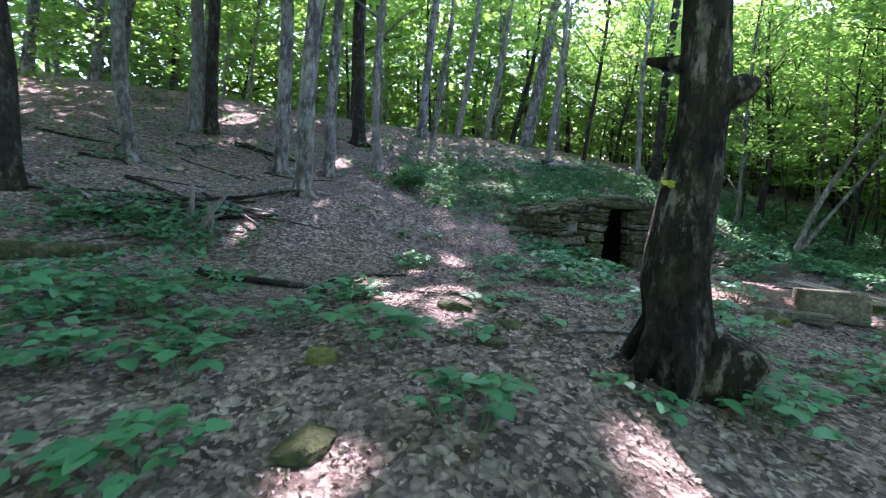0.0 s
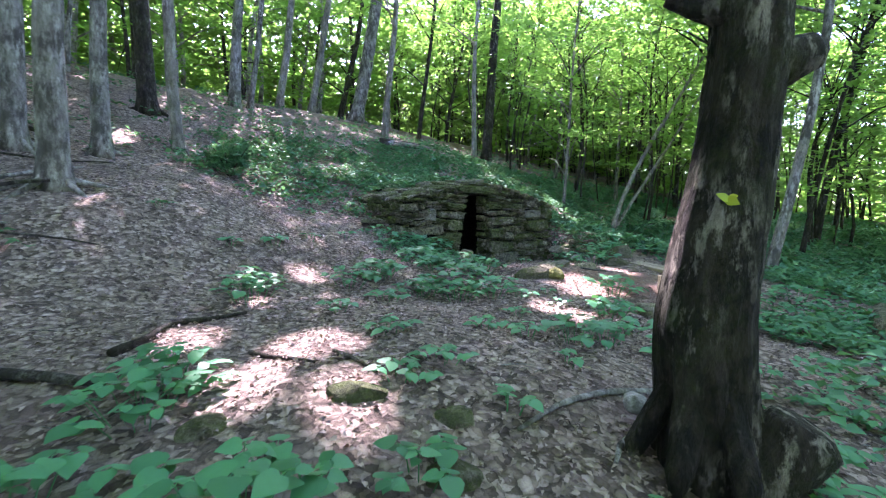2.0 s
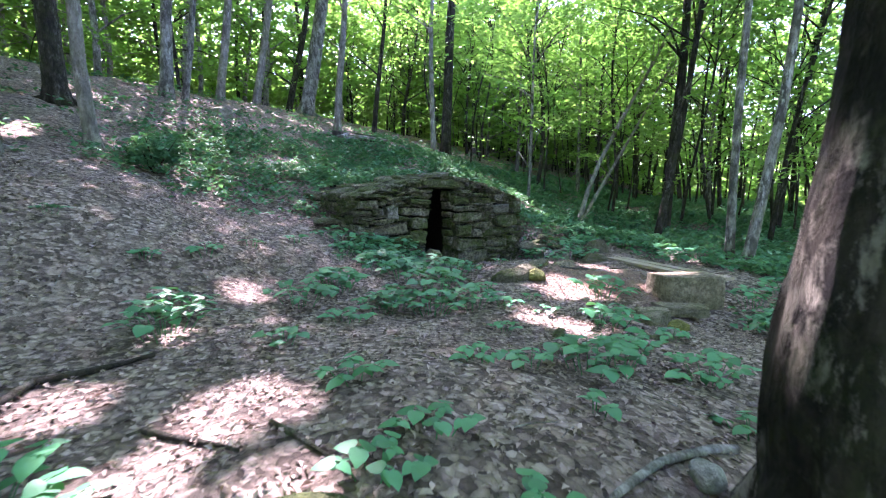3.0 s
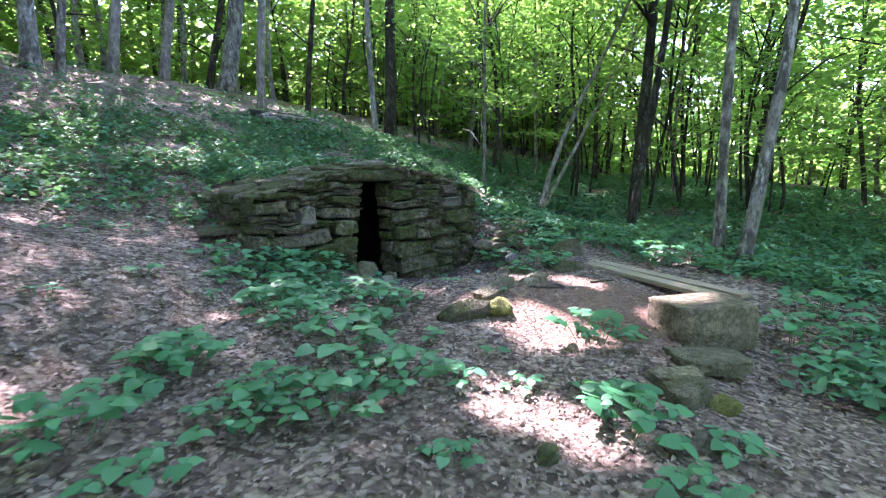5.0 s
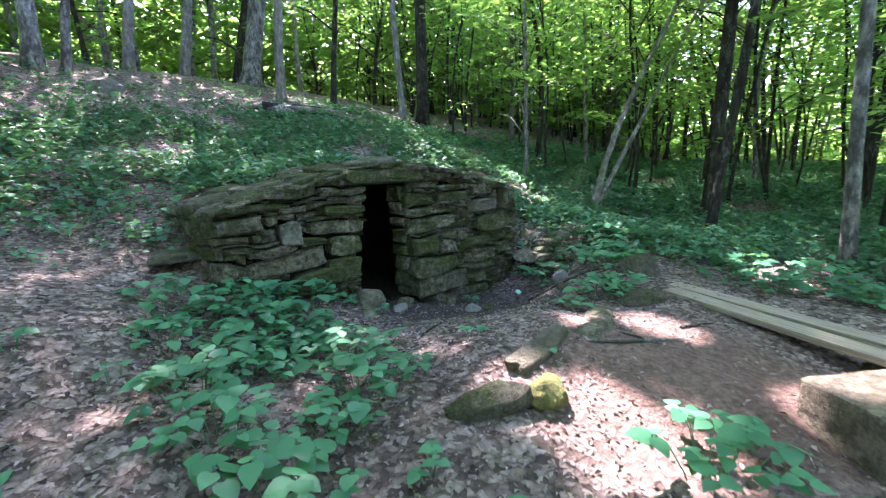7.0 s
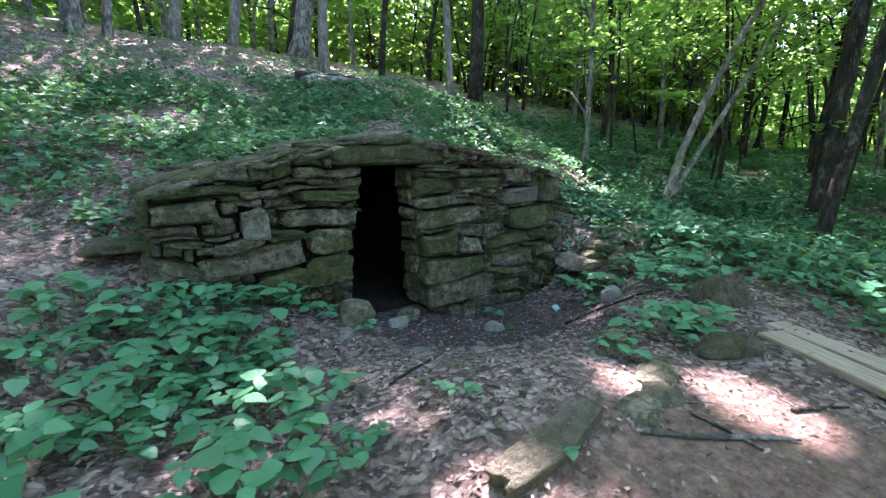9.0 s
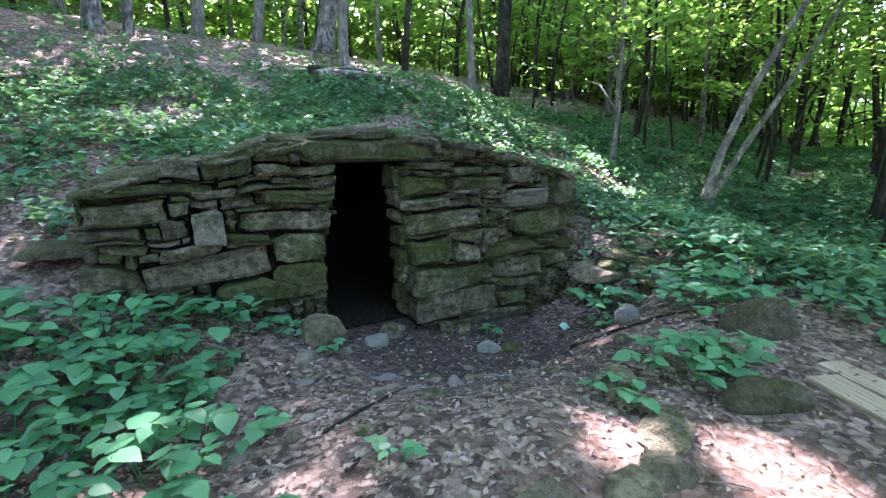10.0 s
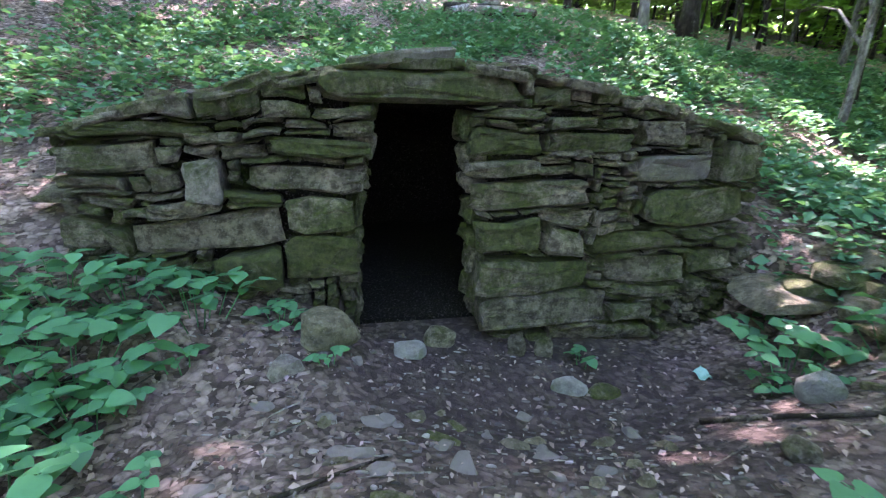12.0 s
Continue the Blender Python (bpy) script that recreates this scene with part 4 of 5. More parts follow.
def plant_herbs():
    kinds = [herb(1, 13, 0.24, 0.36, 0.108), herb(2, 10, 0.2, 0.3, 0.1), herb(3, 6, 0.13, 0.2, 0.085), herb(4, 14, 0.29, 0.4, 0.115), herb(5, 3, 0.08, 0.10, 0.055)]
    big = [(0.17, 2.02), (-1.2, 1.75), (2.0, 5.9), (2.42, 6.5), (2.2, 7.65), (2.8, 7.0), (2.05, 8.5), (2.5, 8.2), (2.35, 8.9), (2.65, 9.1), (1.75, 6.2), (1.35, 6.75), (1.55, 6.0), (2.75, 8.7), (2.6, 7.9), (2.3, 7.15), (5.5, 4.45), (5.95, 4.95), (6.4, 4.6), (-2.6, 3.3), (-2.1, 3.4), (-1.5, 3.0)]
    mid = [(-0.65, 3.97), (-0.35, 2.85), (-0.98, 3.15), (0.85, 6.15), (-0.15, 5.7), (1.35, 6.8), (2.5, 6.0), (3.25, 9.25), (2.9, 9.2), (2.75, 8.35), (3.25, 7.9), (4.25, 5.8), (3.3, 4.9), (6.2, 7.85), (5.9, 7.9), (6.75, 8.6), (2.1, 4.1), (2.5, 4.2), (2.9, 3.8), (-0.7, 3.7), (3.0, 8.3), (2.95, 8.75), (3.12, 8.55), (-2.0, 2.5), (-1.4, 2.5), (-0.1, 6.1), (1.9, 2.3), (2.3, 2.6), (3.1, 7.3), (2.1, 9.1), (-3.6, 6.0), (-4.0, 5.7), (-3.2, 5.8), (7.9, 7.5), (8.0, 6.8), (7.4, 6.9), (7.0, 8.3), (6.1, 4.2), (6.9, 5.0), (6.6, 9.35), (7.05, 9.25), (7.35, 8.95), (7.7, 9.4), (7.1, 8.75), (8.1, 9.0)]
    small = [(0.65, 4.28), (0.75, 3.68), (0.46, 3.55), (3.65, 9.38), (3.55, 7.45), (2.83, 5.88), (3.2, 5.6), (3.5, 5.3), (3.45, 5.1), (6.41, 9.2), (1.3, 2.3), (1.05, 2.45), (-1.0, 7.5), (2.96, 9.0), (3.1, 8.6), (3.86, 9.4), (-0.45, 3.9), (0.3, 2.9), (1.4, 4.3), (1.7, 4.2), (3.5, 4.45), (3.0, 4.4), (2.3, 5.2), (5.35, 7.75), (0.5, 5.2), (1.1, 5.7), (-0.3, 7.0), (0.2, 7.3), (2.4, 3.3), (3.3, 3.4)]
    tiny = [(4.0, 9.1), (3.35, 8.9), (3.25, 8.65), (3.6, 8.2), (4.1, 7.6), (3.1, 6.5), (3.35, 6.05), (5.5, 9.7), (4.6, 5.9), (0.9, 3.2), (1.6, 3.6), (-0.1, 3.0), (0.7, 7.8), (1.3, 8.3), (1.8, 8.0), (4.35, 7.0)]
    rng = np.random.default_rng(4)
    for spots, which, lo, hi in ((big, (0, 3), 0.68, 0.95), (mid, (1, 0), 0.75, 1.05), (small, (2,), 0.6, 0.95), (tiny, (4,), 0.8, 1.3)):
        for x, y in spots:
            k = which[int(rng.integers(0, len(which)))]
            f = rng.uniform(lo, hi)
            copy_thing(kinds[k], pose(x, y, gz(x, y), rng.uniform(-6, 6), rng.uniform(-6, 6), rng.uniform(0, 360)) @ Matrix.Diagonal((f, f, f, 1)))
    for k in kinds:
        for o in (*k.children_recursive, k):
            bpy.data.objects.remove(o)


plant_herbs()


def patchy(x, y):
    return 0.5 + 0.25 * np.sin(1.9 * x + 1.3 * np.sin(1.1 * y)) + 0.25 * np.sin(2.3 * y + 1.5 * np.sin(1.4 * x + 2))


def scatter(n, lo, hi, weight, rng):
    x, y = rng.uniform(lo[0], hi[0], n), rng.uniform(lo[1], hi[1], n)
    keep = rng.uniform(0, 1, n) < weight(x, y)
    return x[keep], y[keep]


def off_hut(x, y):
    s, d = hut_frame(x, y)
    return 1 - ((s > -0.75) & (s < 3.85) & (d > -0.12) & (d < 0.9)) * 1


def ground_cover():
    rng = np.random.default_rng(31)

    def weight(x, y):
        s, d = hut_frame(x, y)
        hill = ease(0.6, 1.6, d) * ease(-2.2, 0.3, s + 0.35 * (d - 1)) * (1 - 0.92 * ease(4.8, 7.6, d))
        right = ease(7.1, 8.1, x + 0.9 * ease(9.3, 10.0, y)) * ease(-2, 2, y) * (1 - ease(13, 17, y))
        low = np.maximum(ease(4.6, 5.4, x) * (1 - ease(4.2, 5.0, y)) * 0.8, ease(2.1, 3.0, x) * (1 - ease(2.6, 3.8, y)) * 0.4)
        left = (1 - ease(-2.0, -1.2, x)) * (1 - ease(4.0, 5.0, y)) * 0.35
        nook = np.exp(-((x + 3.6) / 0.9) ** 2 - ((y - 5.8) / 0.7) ** 2)
        knoll = 0.7 * np.exp(-((x - 0.3) / 1.2) ** 2 - ((y - 11.5) / 1.2) ** 2)
        rest = 0.04 * ease(6, 9, np.hypot(x - 2.5, y - 5.5))
        w = np.clip(np.maximum.reduce([hill, right, low, left, nook, knoll, rest]), 0, 1)
        return w * np.clip(patchy(x, y) * 1.9 - 0.1, 0.05, 1) * off_hut(x, y) * (1 - np.exp(-((x - 5.3) / 1.1) ** 2 - ((y - 16.2) / 0.8) ** 2))

    x, y = scatter(75000, (-9, -1), (22, 22), weight, rng)
    k = 7
    X = np.repeat(x, k) + rng.normal(0, 0.09, len(x) * k)
    Y = np.repeat(y, k) + rng.normal(0, 0.09, len(y) * k)
    h = np.repeat(rng.uniform(0.04, 0.24, len(x)), k) * rng.uniform(0.6, 1.1, len(X))
    up = rng.normal(0, 0.3, (len(X), 3)) + [0, 0, 1]
    up /= np.linalg.norm(up, axis=1, keepdims=True)
    ob = part("ground_cover", leaf_cloud("ground_cover", np.stack([X, Y, ground_z(X, Y) + h], 1), rng.uniform(0.06, 0.13, len(X)), up, COVER, rng, 0.3, 0.75), COVER)
    tagged(ob, "low green woodland herbs covering the slope", "undergrowth", kind="stuff")


ground_cover()


def leaf_litter():
    rng = np.random.default_rng(32)

    def weight(x, y):
        s, d = hut_frame(x, y)
        near = np.exp(-((x - 2.2) / 4.5) ** 2 - ((y - 5) / 4.5) ** 2) * 1.2
        bare = (1 - 0.75 * np.exp(-((x - 4.9) / 1.5) ** 2 - ((y - 9.0) / 1.0) ** 2)) * (1 - 0.8 * np.exp(-((x - 5.0) / 1.0) ** 2 - ((y - 6.3) / 0.8) ** 2))
        return np.clip(near + 0.12, 0, 1) * bare * off_hut(x, y) * np.clip(0.45 + patchy(y * 0.9, x) * 0.8, 0, 1)

    x, y = scatter(230000, (-7, -0.6), (12, 19), weight, rng)
    up = rng.normal(0, 0.38, (len(x), 3)) + [0, 0, 1]
    up /= np.linalg.norm(up, axis=1, keepdims=True)
    ob = part("leaf_litter", leaf_cloud("leaf_litter", np.stack([x, y, ground_z(x, y) + rng.uniform(0.004, 0.022, len(x))], 1), rng.uniform(0.012, 0.048, len(x)), up, LITTER, rng, 0.5, 0.55), LITTER)
    tagged(ob, "dry brown leaves strewn over the forest floor", "leaf litter", kind="stuff")


leaf_litter()


def boulder(name, x, y, w, d, h, seed, material, label, turn=0.0, sink=0.25, category="rock", rough=0.5, boxy=3.5, tilt=(0, 0), base=None):
    """A weathered rock: a rounded block with uneven faces, partly sunk in the ground."""
    rng = np.random.default_rng(seed)
    cuts = []
    for k in range(0 if boxy >= 11 else 1 if boxy >= 9 else 4 if boxy >= 5 else 11):
        nrm = Vector(rng.normal(0, 1, 3)).normalized()
        nrm.z = abs(nrm.z)
        cuts.append((nrm, (rng.uniform(0.48, 0.7) if w < 0.3 else rng.uniform(0.52, 0.76)) * (abs(nrm.x) + abs(nrm.y) + abs(nrm.z)) ** 0.5))
    cuts.append((Vector((rng.uniform(-0.12, 0.12), rng.uniform(-0.12, 0.12), 1)).normalized(), rng.uniform(0.78, 0.92)))
    bm = bmesh.new()
    bmesh.ops.create_icosphere(bm, subdivisions=4 if w > 0.4 else 3, radius=1)
    for v in bm.verts:
        c = v.co.copy()
        q = (abs(c.x) ** boxy + abs(c.y) ** boxy + abs(c.z) ** boxy) ** (-1 / boxy)
        c = c * q * (1 + 0.16 * rough * noise.noise(c * 1.4 + Vector((seed, 0, 0))) + 0.12 * rough * noise.noise(c * 3.7 + Vector((0, seed, 0))))
        for nrm, far in cuts:
            over = c.dot(nrm) - far
            if over > 0:
                c = c - nrm * over
        v.co = Vector((c.x * w / 2, c.y * d / 2, c.z * h / 2))
    ob = part(name, bm, material)
    z = gz(x, y) if base is None else base
    ob.matrix_basis = pose(x, y, z + h / 2 - sink * h, tilt[0], tilt[1], turn)
    return tagged(ob, label, category)


def rocks():
    b = boulder
    b("mossy_rock", 3.62, 6.74, 0.5, 0.22, 0.24, 1, MOSSY_STONE, "long mossy rock half sunk beside the path", -12, 0.25, tilt=(14, -10))
    b("mossy_rock", 3.98, 6.64, 0.3, 0.24, 0.2, 2, MOSS, "small rock with bright yellow-green moss", 20, 0.2, tilt=(-10, 8), rough=1.0)
    b("edging_stone", 4.3, 7.06, 0.68, 0.19, 0.22, 3, EDGE_STONE, "long angular edging stone with greenish lichen", 14, 0.5, "rock", 0.7, 7, (10, 0))
    b("edging_stone", 4.88, 7.12, 0.3, 0.2, 0.13, 4, EDGE_STONE, "rounded ochre edging stone", 20, 0.3)
    b("edging_stone", 5.1, 7.22, 0.32, 0.2, 0.15, 5, EDGE_STONE, "greenish edging stone beside the clearing", 10, 0.3)
    b("edging_stone", 5.36, 7.46, 0.42, 0.22, 0.09, 6, EDGE_STONE, "flat grey-green edging stone", 35, 0.3)
    b("edging_stone", 5.45, 7.85, 0.34, 0.22, 0.15, 7, EDGE_STONE, "grey stone beside a green shoot", 60, 0.3)
    b("mossy_rock", 6.02, 7.5, 0.46, 0.22, 0.2, 8, MOSSY_STONE, "low mossy stone under the plank end", -20, 0.2)
    b("flat_rock", 6.2, 7.95, 0.4, 0.3, 0.11, 9, STONE, "flat grey stone among broad leaves", 30, 0.2)
    b("seat_stone", 5.27, 5.44, 0.7, 0.6, 0.42, 12, SEAT_STONE, "large worn seat block of lichened stone", -28, 0.1, "rock", 0.3, 11)
    b("flat_slab", 4.68, 5.13, 0.5, 0.46, 0.12, 11, EDGE_STONE, "flat grey slab below the seat stone", -35, -0.1, "rock", 0.4, 10)
    b("step_stone", 4.12, 5.08, 0.34, 0.24, 0.15, 12, EDGE_STONE, "small dark step stone", -30, 0.2, "rock", 0.4, 9)
    b("step_stone", 3.9, 4.87, 0.3, 0.22, 0.16, 13, EDGE_STONE, "small grey-brown step stone", -20, 0.25, "rock", 0.5, 9)
    b("mossy_rock", 4.02, 4.72, 0.22, 0.17, 0.13, 14, MOSS, "round bright mossy stone", 0, 0.2)
    b("flat_rock", 3.55, 4.55, 0.34, 0.22, 0.1, 15, PALE_STONE, "pale flat stone beside the herbs", 30, 0.3)
    rng = np.random.default_rng(71)
    for k in range(46):
        x, y = 4.9 + rng.normal(0, 0.75), 8.5 + rng.normal(0, 0.5)
        if hut_frame(x, y)[1] < -0.25:
            w = rng.uniform(0.07, 0.17)
            b("flat_stone", x, y, w, w * rng.uniform(0.5, 0.9), rng.uniform(0.03, 0.06), 300 + k, [EDGE_STONE, CHIP][k % 2], "flat grey stone trodden into the earth", rng.uniform(0, 180), 0.45, "stone", 0.6, 4)
    # before the doorway
    b("door_rock", 3.93, 9.32, 0.38, 0.28, 0.28, 16, EDGE_STONE, "angular grey rock beside the doorway", 25, 0.2, "rock", 0.9, 3)
    b("loose_stone", 3.82, 9.0, 0.2, 0.16, 0.1, 17, PALE_STONE, "loose grey stone before the doorway", 40, 0.2, "stone", 0.7, 4)
    b("loose_stone", 4.4, 9.5, 0.22, 0.14, 0.12, 18, WHITE_STONE, "pale flat loose stone in the doorway", 5, 0.1, "stone", 0.7, 4)
    b("loose_stone", 4.55, 9.72, 0.24, 0.18, 0.16, 19, STONE, "rounded grey stone in the doorway", 0, 0.15, "stone", 0.5, 3)
    b("loose_stone", 5.35, 9.42, 0.22, 0.14, 0.11, 20, WHITE_STONE, "pale broken stone on the damp earth", -10, 0.1, "stone", 0.7, 4)
    b("loose_stone", 5.56, 9.42, 0.2, 0.15, 0.09, 21, STONE, "grey stone on the damp earth", 10, 0.2, "stone", 0.6, 4)
    b("loose_stone", 5.07, 9.72, 0.12, 0.08, 0.18, 22, STONE, "narrow stone leaning on the wall", 0, 0.1, "stone", 0.5, 3.5, (8, 0))
    b("loose_stone", 5.27, 9.78, 0.14, 0.08, 0.18, 23, STONE, "narrow stone leaning on the wall", 0, 0.1, "stone", 0.5, 3.5, (8, 6))
    b("loose_stone", 6.4, 8.95, 0.2, 0.1, 0.24, 24, WHITE_STONE, "upright pale stone on the bank", -30, 0.15, "stone", 0.5, 3)
    b("loose_stone", 6.8, 9.5, 0.34, 0.2, 0.18, 25, PALE_STONE, "pale stone on the bank", -20, 0.15, "stone", 0.5, 3.5)
    b("loose_stone", 6.0, 8.5, 0.16, 0.12, 0.1, 26, STONE, "rounded brown stone on the bank", 0, 0.2, "stone", 0.4, 2.6)
    # tumbled stones beyond the hut's end
    rng = np.random.default_rng(77)
    for k in range(22):
        x, y = 6.95 + rng.uniform(0, 1.7), 9.75 + rng.normal(0, 0.22)
        b("tumbled_stone", x, y - 0.18 * (x - 7), rng.uniform(0.18, 0.46), rng.uniform(0.16, 0.34), rng.uniform(0.07, 0.17), 100 + k, [STONE, EDGE_STONE][k % 2], "tumbled mossy stone of a fallen wall", rng.uniform(0, 180), 0.1, "stone", 0.7, 4)
    b("mossy_rock", 6.8, 8.1, 0.52, 0.34, 0.36, 27, MOSSY_STONE, "dark green mossy boulder", -10, 0.25)
    b("flat_rock", 6.95, 10.0, 0.9, 0.5, 0.14, 28, EDGE_STONE, "broad lichened slab at the end of the wall", 10, 0.0, "rock", 0.4, 5)
    b("pale_rock", 7.85, 7.15, 0.5, 0.3, 0.24, 29, PALE_STONE, "sunlit pale rock among green leaves", 10, 0.2)
    # along the path
    b("flat_rock", 0.2, 3.5, 0.3, 0.14, 0.1, 30, STONE, "flat grey stone on the path", -10, 0.3)
    b("flat_rock", 0.4, 2.88, 0.26, 0.16, 0.08, 31, STONE, "flat grey stone on the path", -25, 0.3)
    b("flat_rock", 0.6, 3.2, 0.22, 0.14, 0.08, 32, STONE, "flat grey stone on the path", -5, 0.3)
    b("pale_rock", 1.62, 3.1, 0.17, 0.14, 0.11, 33, WHITE_STONE, "smooth whitish stone beside the old tree", 0, 0.15)
    b("mossy_rock", -0.65, 2.66, 0.2, 0.13, 0.11, 34, MOSS, "small stone covered in yellow-green moss", 0, 0.2)
    b("mossy_rock", -0.45, 3.48, 0.2, 0.15, 0.1, 35, MOSSY_STONE, "small mossy stone in the litter", 0, 0.3)
    b("flat_rock", -0.58, 1.95, 0.34, 0.22, 0.1, 36, STONE, "grey stone in the leaf litter", 70, 0.3)
    b("flat_rock", 2.35, 4.55, 0.34, 0.2, 0.1, 37, STONE, "greenish stone among herbs", 0, 0.25)
    b("pale_rock", 2.75, 5.0, 0.2, 0.12, 0.1, 38, PALE_STONE, "pale stone among herbs", 30, 0.25)
    b("flat_rock", 0.35, 1.5, 0.5, 0.3, 0.1, 39, STONE, "flat grey rock in the litter", 0, 0.4)
    b("pale_rock", 1.35, 17.45, 0.7, 0.3, 0.4, 40, PALE_STONE, "sunlit pale rock high on the slope", 0, 0.2)
    b("side_slab", 2.2, 10.0, 0.5, 0.5, 0.1, 41, MOSSY_STONE, "slab jutting from the hut's end", 0, -0.4, "rock", 0.4, 5)


rocks()


def gravel():
    rng = np.random.default_rng(41)
    verts, faces = [], []
    for k in range(1700):
        x, y = 4.9 + rng.normal(0, 1.0), 8.6 + rng.normal(0, 0.75)
        s, d = hut_frame(x, y)
        if d > -0.1 or s > 4.2:
            continue
        me_w, me_d, t = rng.uniform(0.1, 0.42) ** 3 * 0.75, rng.uniform(0.1, 0.36) ** 3 * 0.75, rng.uniform(0.004, 0.012)
        z, a, o = gz(x, y), rng.uniform(0, 3.1), len(verts)
        rim = [(math.cos(2 * math.pi * i / 6 + a) * me_w / 2 * rng.uniform(0.8, 1.15), math.sin(2 * math.pi * i / 6 + a) * me_d / 2 * rng.uniform(0.8, 1.15)) for i in range(6)]
        for zz, f in ((-0.01, 1.0), (t * 0.7, 0.95), (t, 0.6)):
            verts += [(x + p * f, y + q * f, z + zz) for p, q in rim]
        for b in (0, 6):
            faces += [(o + b + i, o + b + (i + 1) % 6, o + b + 6 + (i + 1) % 6, o + b + 6 + i) for i in range(6)]
        faces.append(tuple(o + 12 + i for i in range(6)))
    ob = part("gravel", mesh_of("gravel", verts, faces), CHIP)
    tagged(ob, "loose grey stone chips on the damp earth", "gravel", kind="stuff")


gravel()


def plank(x0, y0, x1, y1, w, t, z, label):
    bm = bmesh.new()
    n = Vector((x1 - x0, y1 - y0, 0))
    length = n.length
    box(bm, (-w / 2, 0, 0), (w / 2, length, t))
    bmesh.ops.bevel(bm, geom=bm.edges[:], offset=0.006, segments=2, affect="EDGES")
    ob = part("plank", bm, WOOD)
    ob.matrix_basis = pose(x0, y0, z, 0, 0, math.degrees(math.atan2(n.y, n.x)) - 90)
    return tagged(ob, label, "plank", "bench planks")


plank(6.55, 7.56, 6.14, 5.6, 0.2, 0.05, 0.44, "weathered plank laid on stones as a bench")
plank(6.77, 7.66, 6.42, 5.5, 0.19, 0.045, 0.445, "weathered second plank of the bench")
boulder("bench_stone", 6.3, 5.75, 0.55, 0.3, 0.22, 50, STONE, "stone carrying the end of the planks", -10, 0.25, base=0.28)


def stick(pts, r, label, material=None, seed=0, lift=0.6):
    """A fallen branch lying on the ground along x, y points."""
    bm = bmesh.new()
    fine = []
    for (x0, y0), (x1, y1) in zip(pts, pts[1:]):
        for f in (0, 0.33, 0.67):
            fine.append((x0 + (x1 - x0) * f, y0 + (y1 - y0) * f))
    fine.append(pts[-1])
    n = len(fine) - 1
    line = [(x, y, gz(x, y) + r * lift + 0.004) for x, y in fine]
    tube(bm, line, [r * (1 - 0.55 * i / n) for i in range(n + 1)], 8, 0.35, seed, 9)
    ob = part("branch", bm, material or BARK_DARK, smooth=True)
    return tagged(ob, label, "branch", "fallen branches")


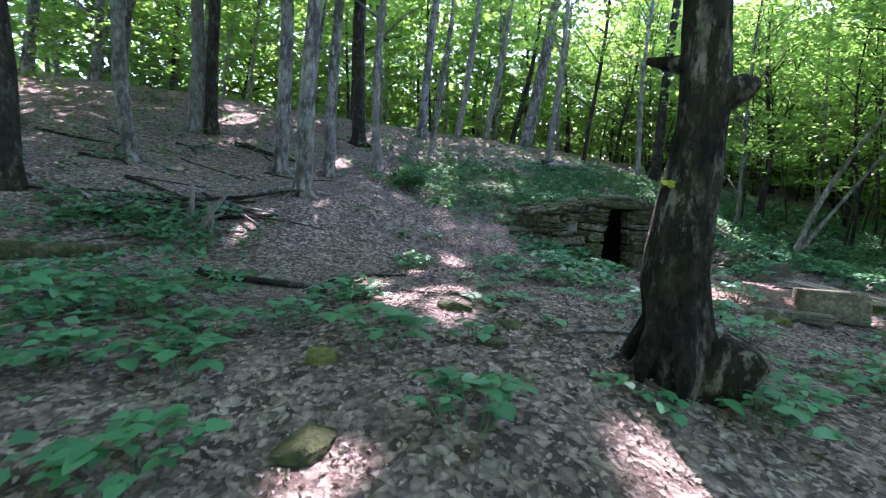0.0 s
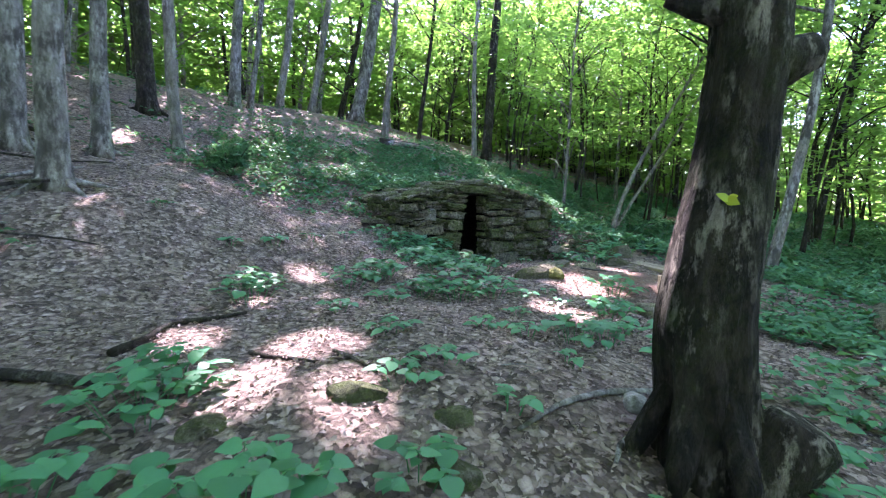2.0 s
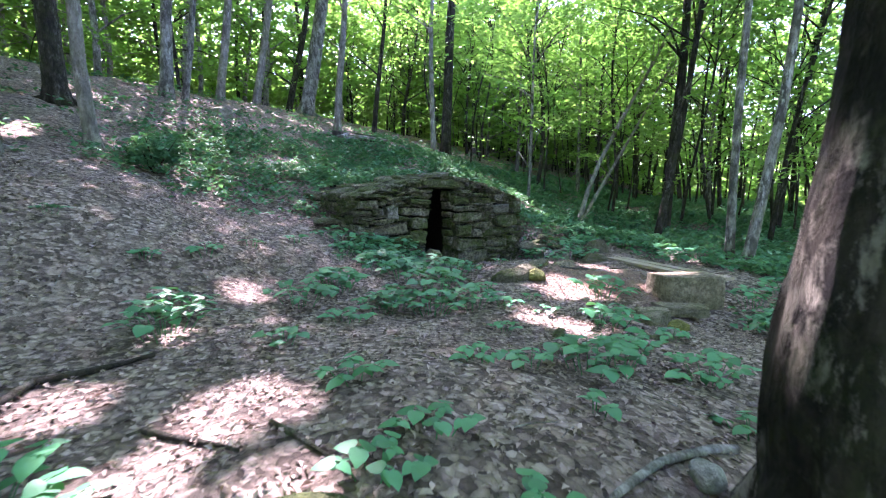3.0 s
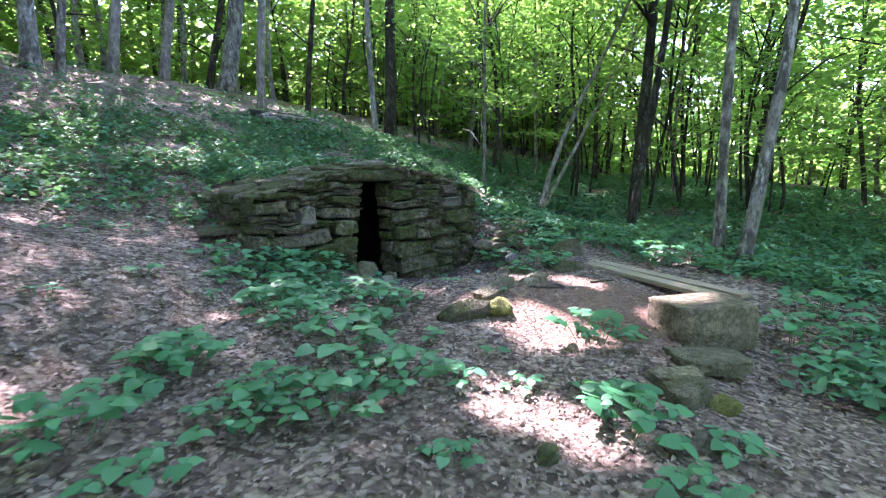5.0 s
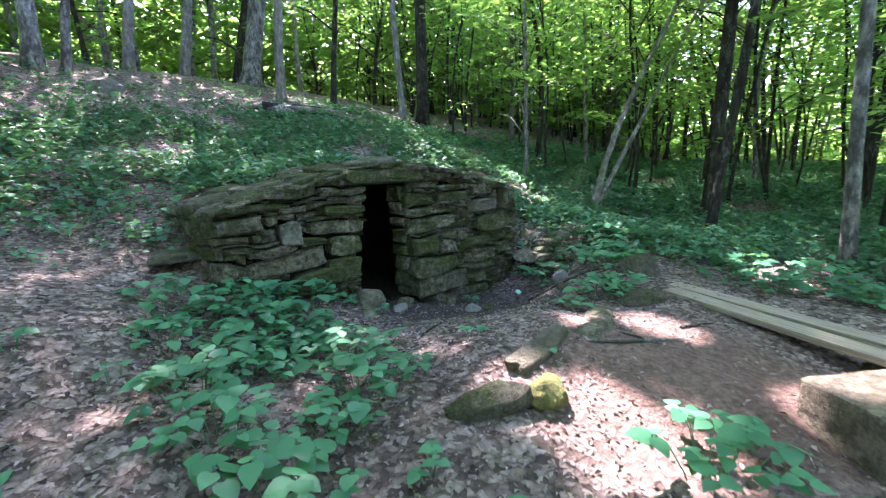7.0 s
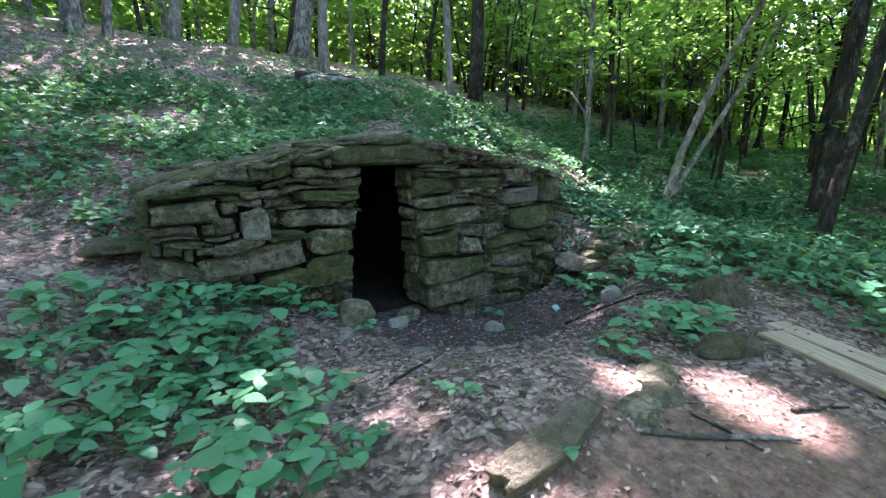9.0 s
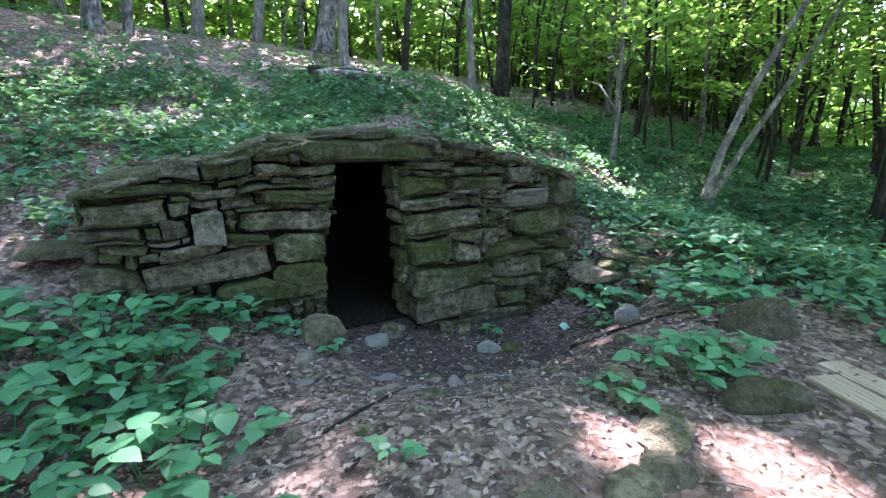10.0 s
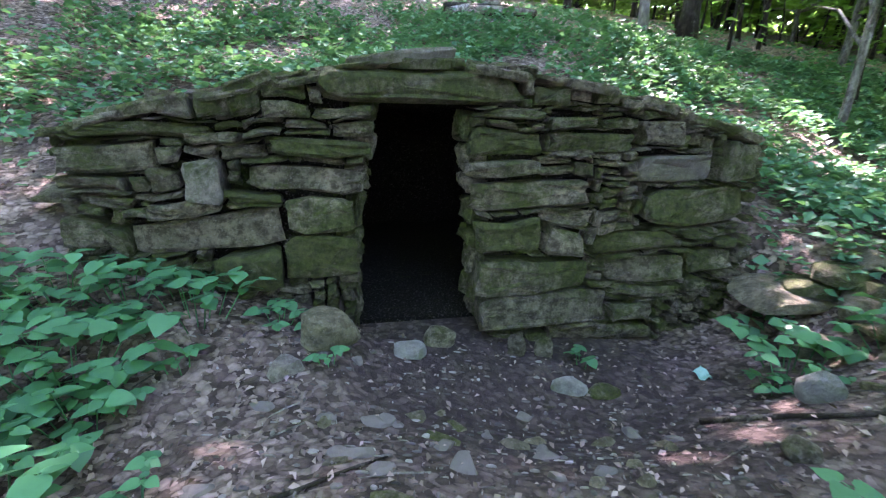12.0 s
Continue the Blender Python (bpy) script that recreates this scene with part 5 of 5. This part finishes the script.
def sticks():
    stick([(-0.22, 4.36), (-0.05, 4.1), (0.08, 3.89)], 0.016, "short brown stick on the leaf litter", seed=1)
    stick([(0.22, 4.06), (0.36, 3.66)], 0.014, "short brown stick on the leaf litter", seed=2)
    stick([(2.06, 3.21), (1.5, 3.22), (1.14, 3.15), (0.83, 3.05)], 0.022, "crooked grey branch beside the old tree", BARK, 3)
    stick([(1.5, 2.95), (1.25, 2.85), (1.12, 2.75)], 0.018, "forked grey branch beside the old tree", BARK, 4)
    stick([(-2.3, 4.7), (-1.6, 4.5), (-0.9, 4.1)], 0.05, "dark fallen limb lying in the litter", seed=5)
    stick([(-0.95, 4.55), (-0.8, 4.8), (-0.7, 5.1), (-0.2, 5.3)], 0.03, "dark broken branch in the litter", seed=6)
    stick([(-3.6, 6.3), (-2.9, 6.5), (-2.1, 6.75)], 0.05, "dark fallen limb across the slope", seed=7)
    stick([(-3.5, 6.9), (-2.7, 6.7), (-2.2, 6.3)], 0.035, "grey dead branch in a heap", BARK, 8, 2.0)
    stick([(-3.0, 6.0), (-2.8, 6.5), (-2.9, 7.1)], 0.03, "grey dead branch in a heap", BARK, 9, 3.0)
    stick([(-4.6, 7.4), (-3.6, 7.1), (-2.6, 7.3)], 0.04, "dark dead branch in a heap", seed=10)
    stick([(-4.4, 4.4), (-3.9, 4.75), (-3.3, 5.1)], 0.13, "thick mossy log lying on the slope", MOSSY_STONE, 11, 0.5)
    stick([(4.75, 7.0), (5.1, 6.85), (5.45, 6.72)], 0.016, "thin dead stick by the edging stones", BARK, 12)
    stick([(5.15, 7.05), (5.2, 6.7)], 0.012, "thin dead twig by the edging stones", BARK, 13)
    stick([(3.85, 8.0), (4.15, 8.2), (4.4, 8.45)], 0.01, "thin dark twig on the bare earth", seed=14)
    stick([(5.7, 6.9), (6.0, 6.8)], 0.014, "dark twig beside the planks", seed=15)
    stick([(5.9, 9.0), (6.3, 8.75), (6.7, 8.6)], 0.016, "dark stick on the bank", seed=16)
    stick([(-4.5, 11.5), (-3.6, 11.2), (-2.8, 11.3)], 0.07, "fallen trunk on the slope", seed=17)
    stick([(4.4, 16.6), (5.2, 16.4), (6.0, 16.0)], 0.16, "rotten fallen trunk above the hut", seed=18)
    stick([(4.6, 16.2), (5.5, 16.5), (6.1, 16.6)], 0.1, "broken dead limb above the hut", BARK, 19)
    stick([(5.5, 3.2), (6.2, 3.75), (7.2, 4.2)], 0.2, "thick mossy fallen trunk among the herbs", MOSSY_STONE, 20, 0.6)
    rng = np.random.default_rng(58)
    for k in range(9):
        x, y, a, l = rng.normal(5.3, 0.5), rng.normal(16.3, 0.25), rng.normal(-0.2, 0.6), rng.uniform(0.4, 0.9)
        stick([(x - math.cos(a) * l, y - math.sin(a) * l), (x, y + rng.normal(0, 0.1)), (x + math.cos(a) * l, y + math.sin(a) * l)], rng.uniform(0.03, 0.08), "rotting broken limb in the heap above the hut", [BARK, BARK_PALE, BARK_DARK][k % 3], 120 + k, rng.uniform(0.8, 3.0))
    # a heap of brushwood and dead branches strewn over the slope
    rng = np.random.default_rng(57)
    for k in range(44):
        heap = k < 26
        x, y = (rng.normal(-3.3, 0.75), rng.normal(6.5, 0.4)) if heap else (rng.uniform(-7, -2.4), rng.uniform(7.8, 13))
        a, l = rng.normal(0.1, 0.5 if heap else 0.7), rng.uniform(0.35, 1.0)
        dx, dy, w = math.cos(a) * l, math.sin(a) * l, rng.normal(0, 0.08)
        stick([(x - dx, y - dy), (x + w, y + w), (x + dx, y + dy)], rng.uniform(0.012, 0.035), "dead branch in a heap of brushwood" if heap else "dead branch lying on the leaf litter", [BARK_DARK, BARK][k % 2], 60 + k, rng.uniform(0.6, 4.5) if heap else 0.7)
    rng = np.random.default_rng(51)
    bm = bmesh.new()
    for k in range(170):
        x, y = rng.uniform(-4, 7), rng.uniform(0.5, 9)
        s, d = hut_frame(x, y)
        if d > -0.2:
            continue
        a, l = rng.uniform(0, 6.3), rng.uniform(0.06, 0.28)
        x1, y1 = x + math.cos(a) * l, y + math.sin(a) * l
        tube(bm, [(x, y, gz(x, y) + 0.008), ((x + x1) / 2, (y + y1) / 2, gz((x + x1) / 2, (y + y1) / 2) + 0.014), (x1, y1, gz(x1, y1) + 0.008)], [0.004, 0.0035, 0.002], 4, 0.2, k)
    tagged(part("twigs", bm, BARK), "thin dead twigs in the litter", "twigs", kind="stuff")


sticks()


def shrub():
    rng = np.random.default_rng(61)
    x, y = -0.25, 11.2
    ob = thing("shrub", (x, y, gz(x, y)), "dense dark green shrub on the brow above the litter", "shrub")
    for k in range(7):
        bm = bmesh.new()
        a, r = k * 0.9, rng.uniform(0.2, 0.5)
        tube(bm, [(0, 0, -0.05), (math.cos(a) * r * 0.5, math.sin(a) * r * 0.4, 0.3), (math.cos(a) * r, math.sin(a) * r, 0.55)], [0.014, 0.01, 0.004], 5)
        part("stem", bm, BARK_DARK, ob)
    n = 1500
    v = rng.normal(0, 1, (n, 3))
    v /= np.linalg.norm(v, axis=1, keepdims=True)
    f = rng.uniform(0.35, 1, n)[:, None] * (0.8 + 0.25 * np.sin(v[:, :1] * 5) * np.sin(v[:, 1:2] * 4 + 1))
    p = v * f * np.array([0.62, 0.45, 0.36]) + np.array([0, 0, 0.36])
    p = p[p[:, 2] > 0.02]
    up = rng.normal(0, 0.4, (len(p), 3)) + [0, 0, 0.8]
    up /= np.linalg.norm(up, axis=1, keepdims=True)
    part("crown", leaf_cloud("crown", p, rng.uniform(0.06, 0.11, len(p)), up, COVER, rng), COVER, ob)


shrub()


def snags():
    for x, y, h, tx, ty in ((-3.05, 6.15, 0.55, 0.02, 0.0), (-2.75, 6.05, 0.42, -0.03, 0.05), (-2.95, 6.0, 0.5, 0.35, 0.1)):
        bm = bmesh.new()
        tube(bm, [(0, 0, -0.1), (tx * 0.5, ty * 0.5, h * 0.5), (tx, ty, h)], [0.045, 0.04, 0.03], 9, 0.3, x, 6)
        ob = part("snag", bm, BARK_PALE, smooth=True)
        ob.location = (x, y, gz(x, y))
        tagged(ob, "short grey dead stem standing in the branch heap", "dead stem")


snags()


def bark_leaf():
    ob = thing("bark_sprig", (1.3, 2.52, 1.6), "small yellow-green sprig on the old trunk", "plant")
    me = blade_mesh(0.045, np.random.default_rng(1))
    me.materials.append(SPRIG)
    for a, b in ((-0.5, 0.3), (-0.1, -0.4), (2.7, -0.5)):
        lo = part("leaf", me, SPRIG, ob)
        lo.matrix_basis = Euler((-1.0, b, a)).to_matrix().to_4x4()


bark_leaf()


def rag():
    m = Mat("teal_plastic", 0.4)
    m.color(m.ramp(m.noise(20), (0.3, (0.12, 0.32, 0.29)), (0.7, (0.28, 0.5, 0.45))))
    bm = bmesh.new()
    bmesh.ops.create_grid(bm, x_segments=7, y_segments=7, size=0.042)
    for v in bm.verts:
        v.co.z = 0.03 + 0.035 * noise.noise(v.co * 22) + (0.02 if abs(v.co.x) < 0.03 else 0)
    r = bmesh.ops.solidify(bm, geom=bm.faces[:], thickness=0.003)
    ob = part("plastic_scrap", bm, m.m)
    ob.matrix_basis = pose(6.2, 9.55, gz(6.2, 9.55), 10, 5, 30)
    tagged(ob, "crumpled pale teal plastic scrap on damp earth", "litter")


rag()
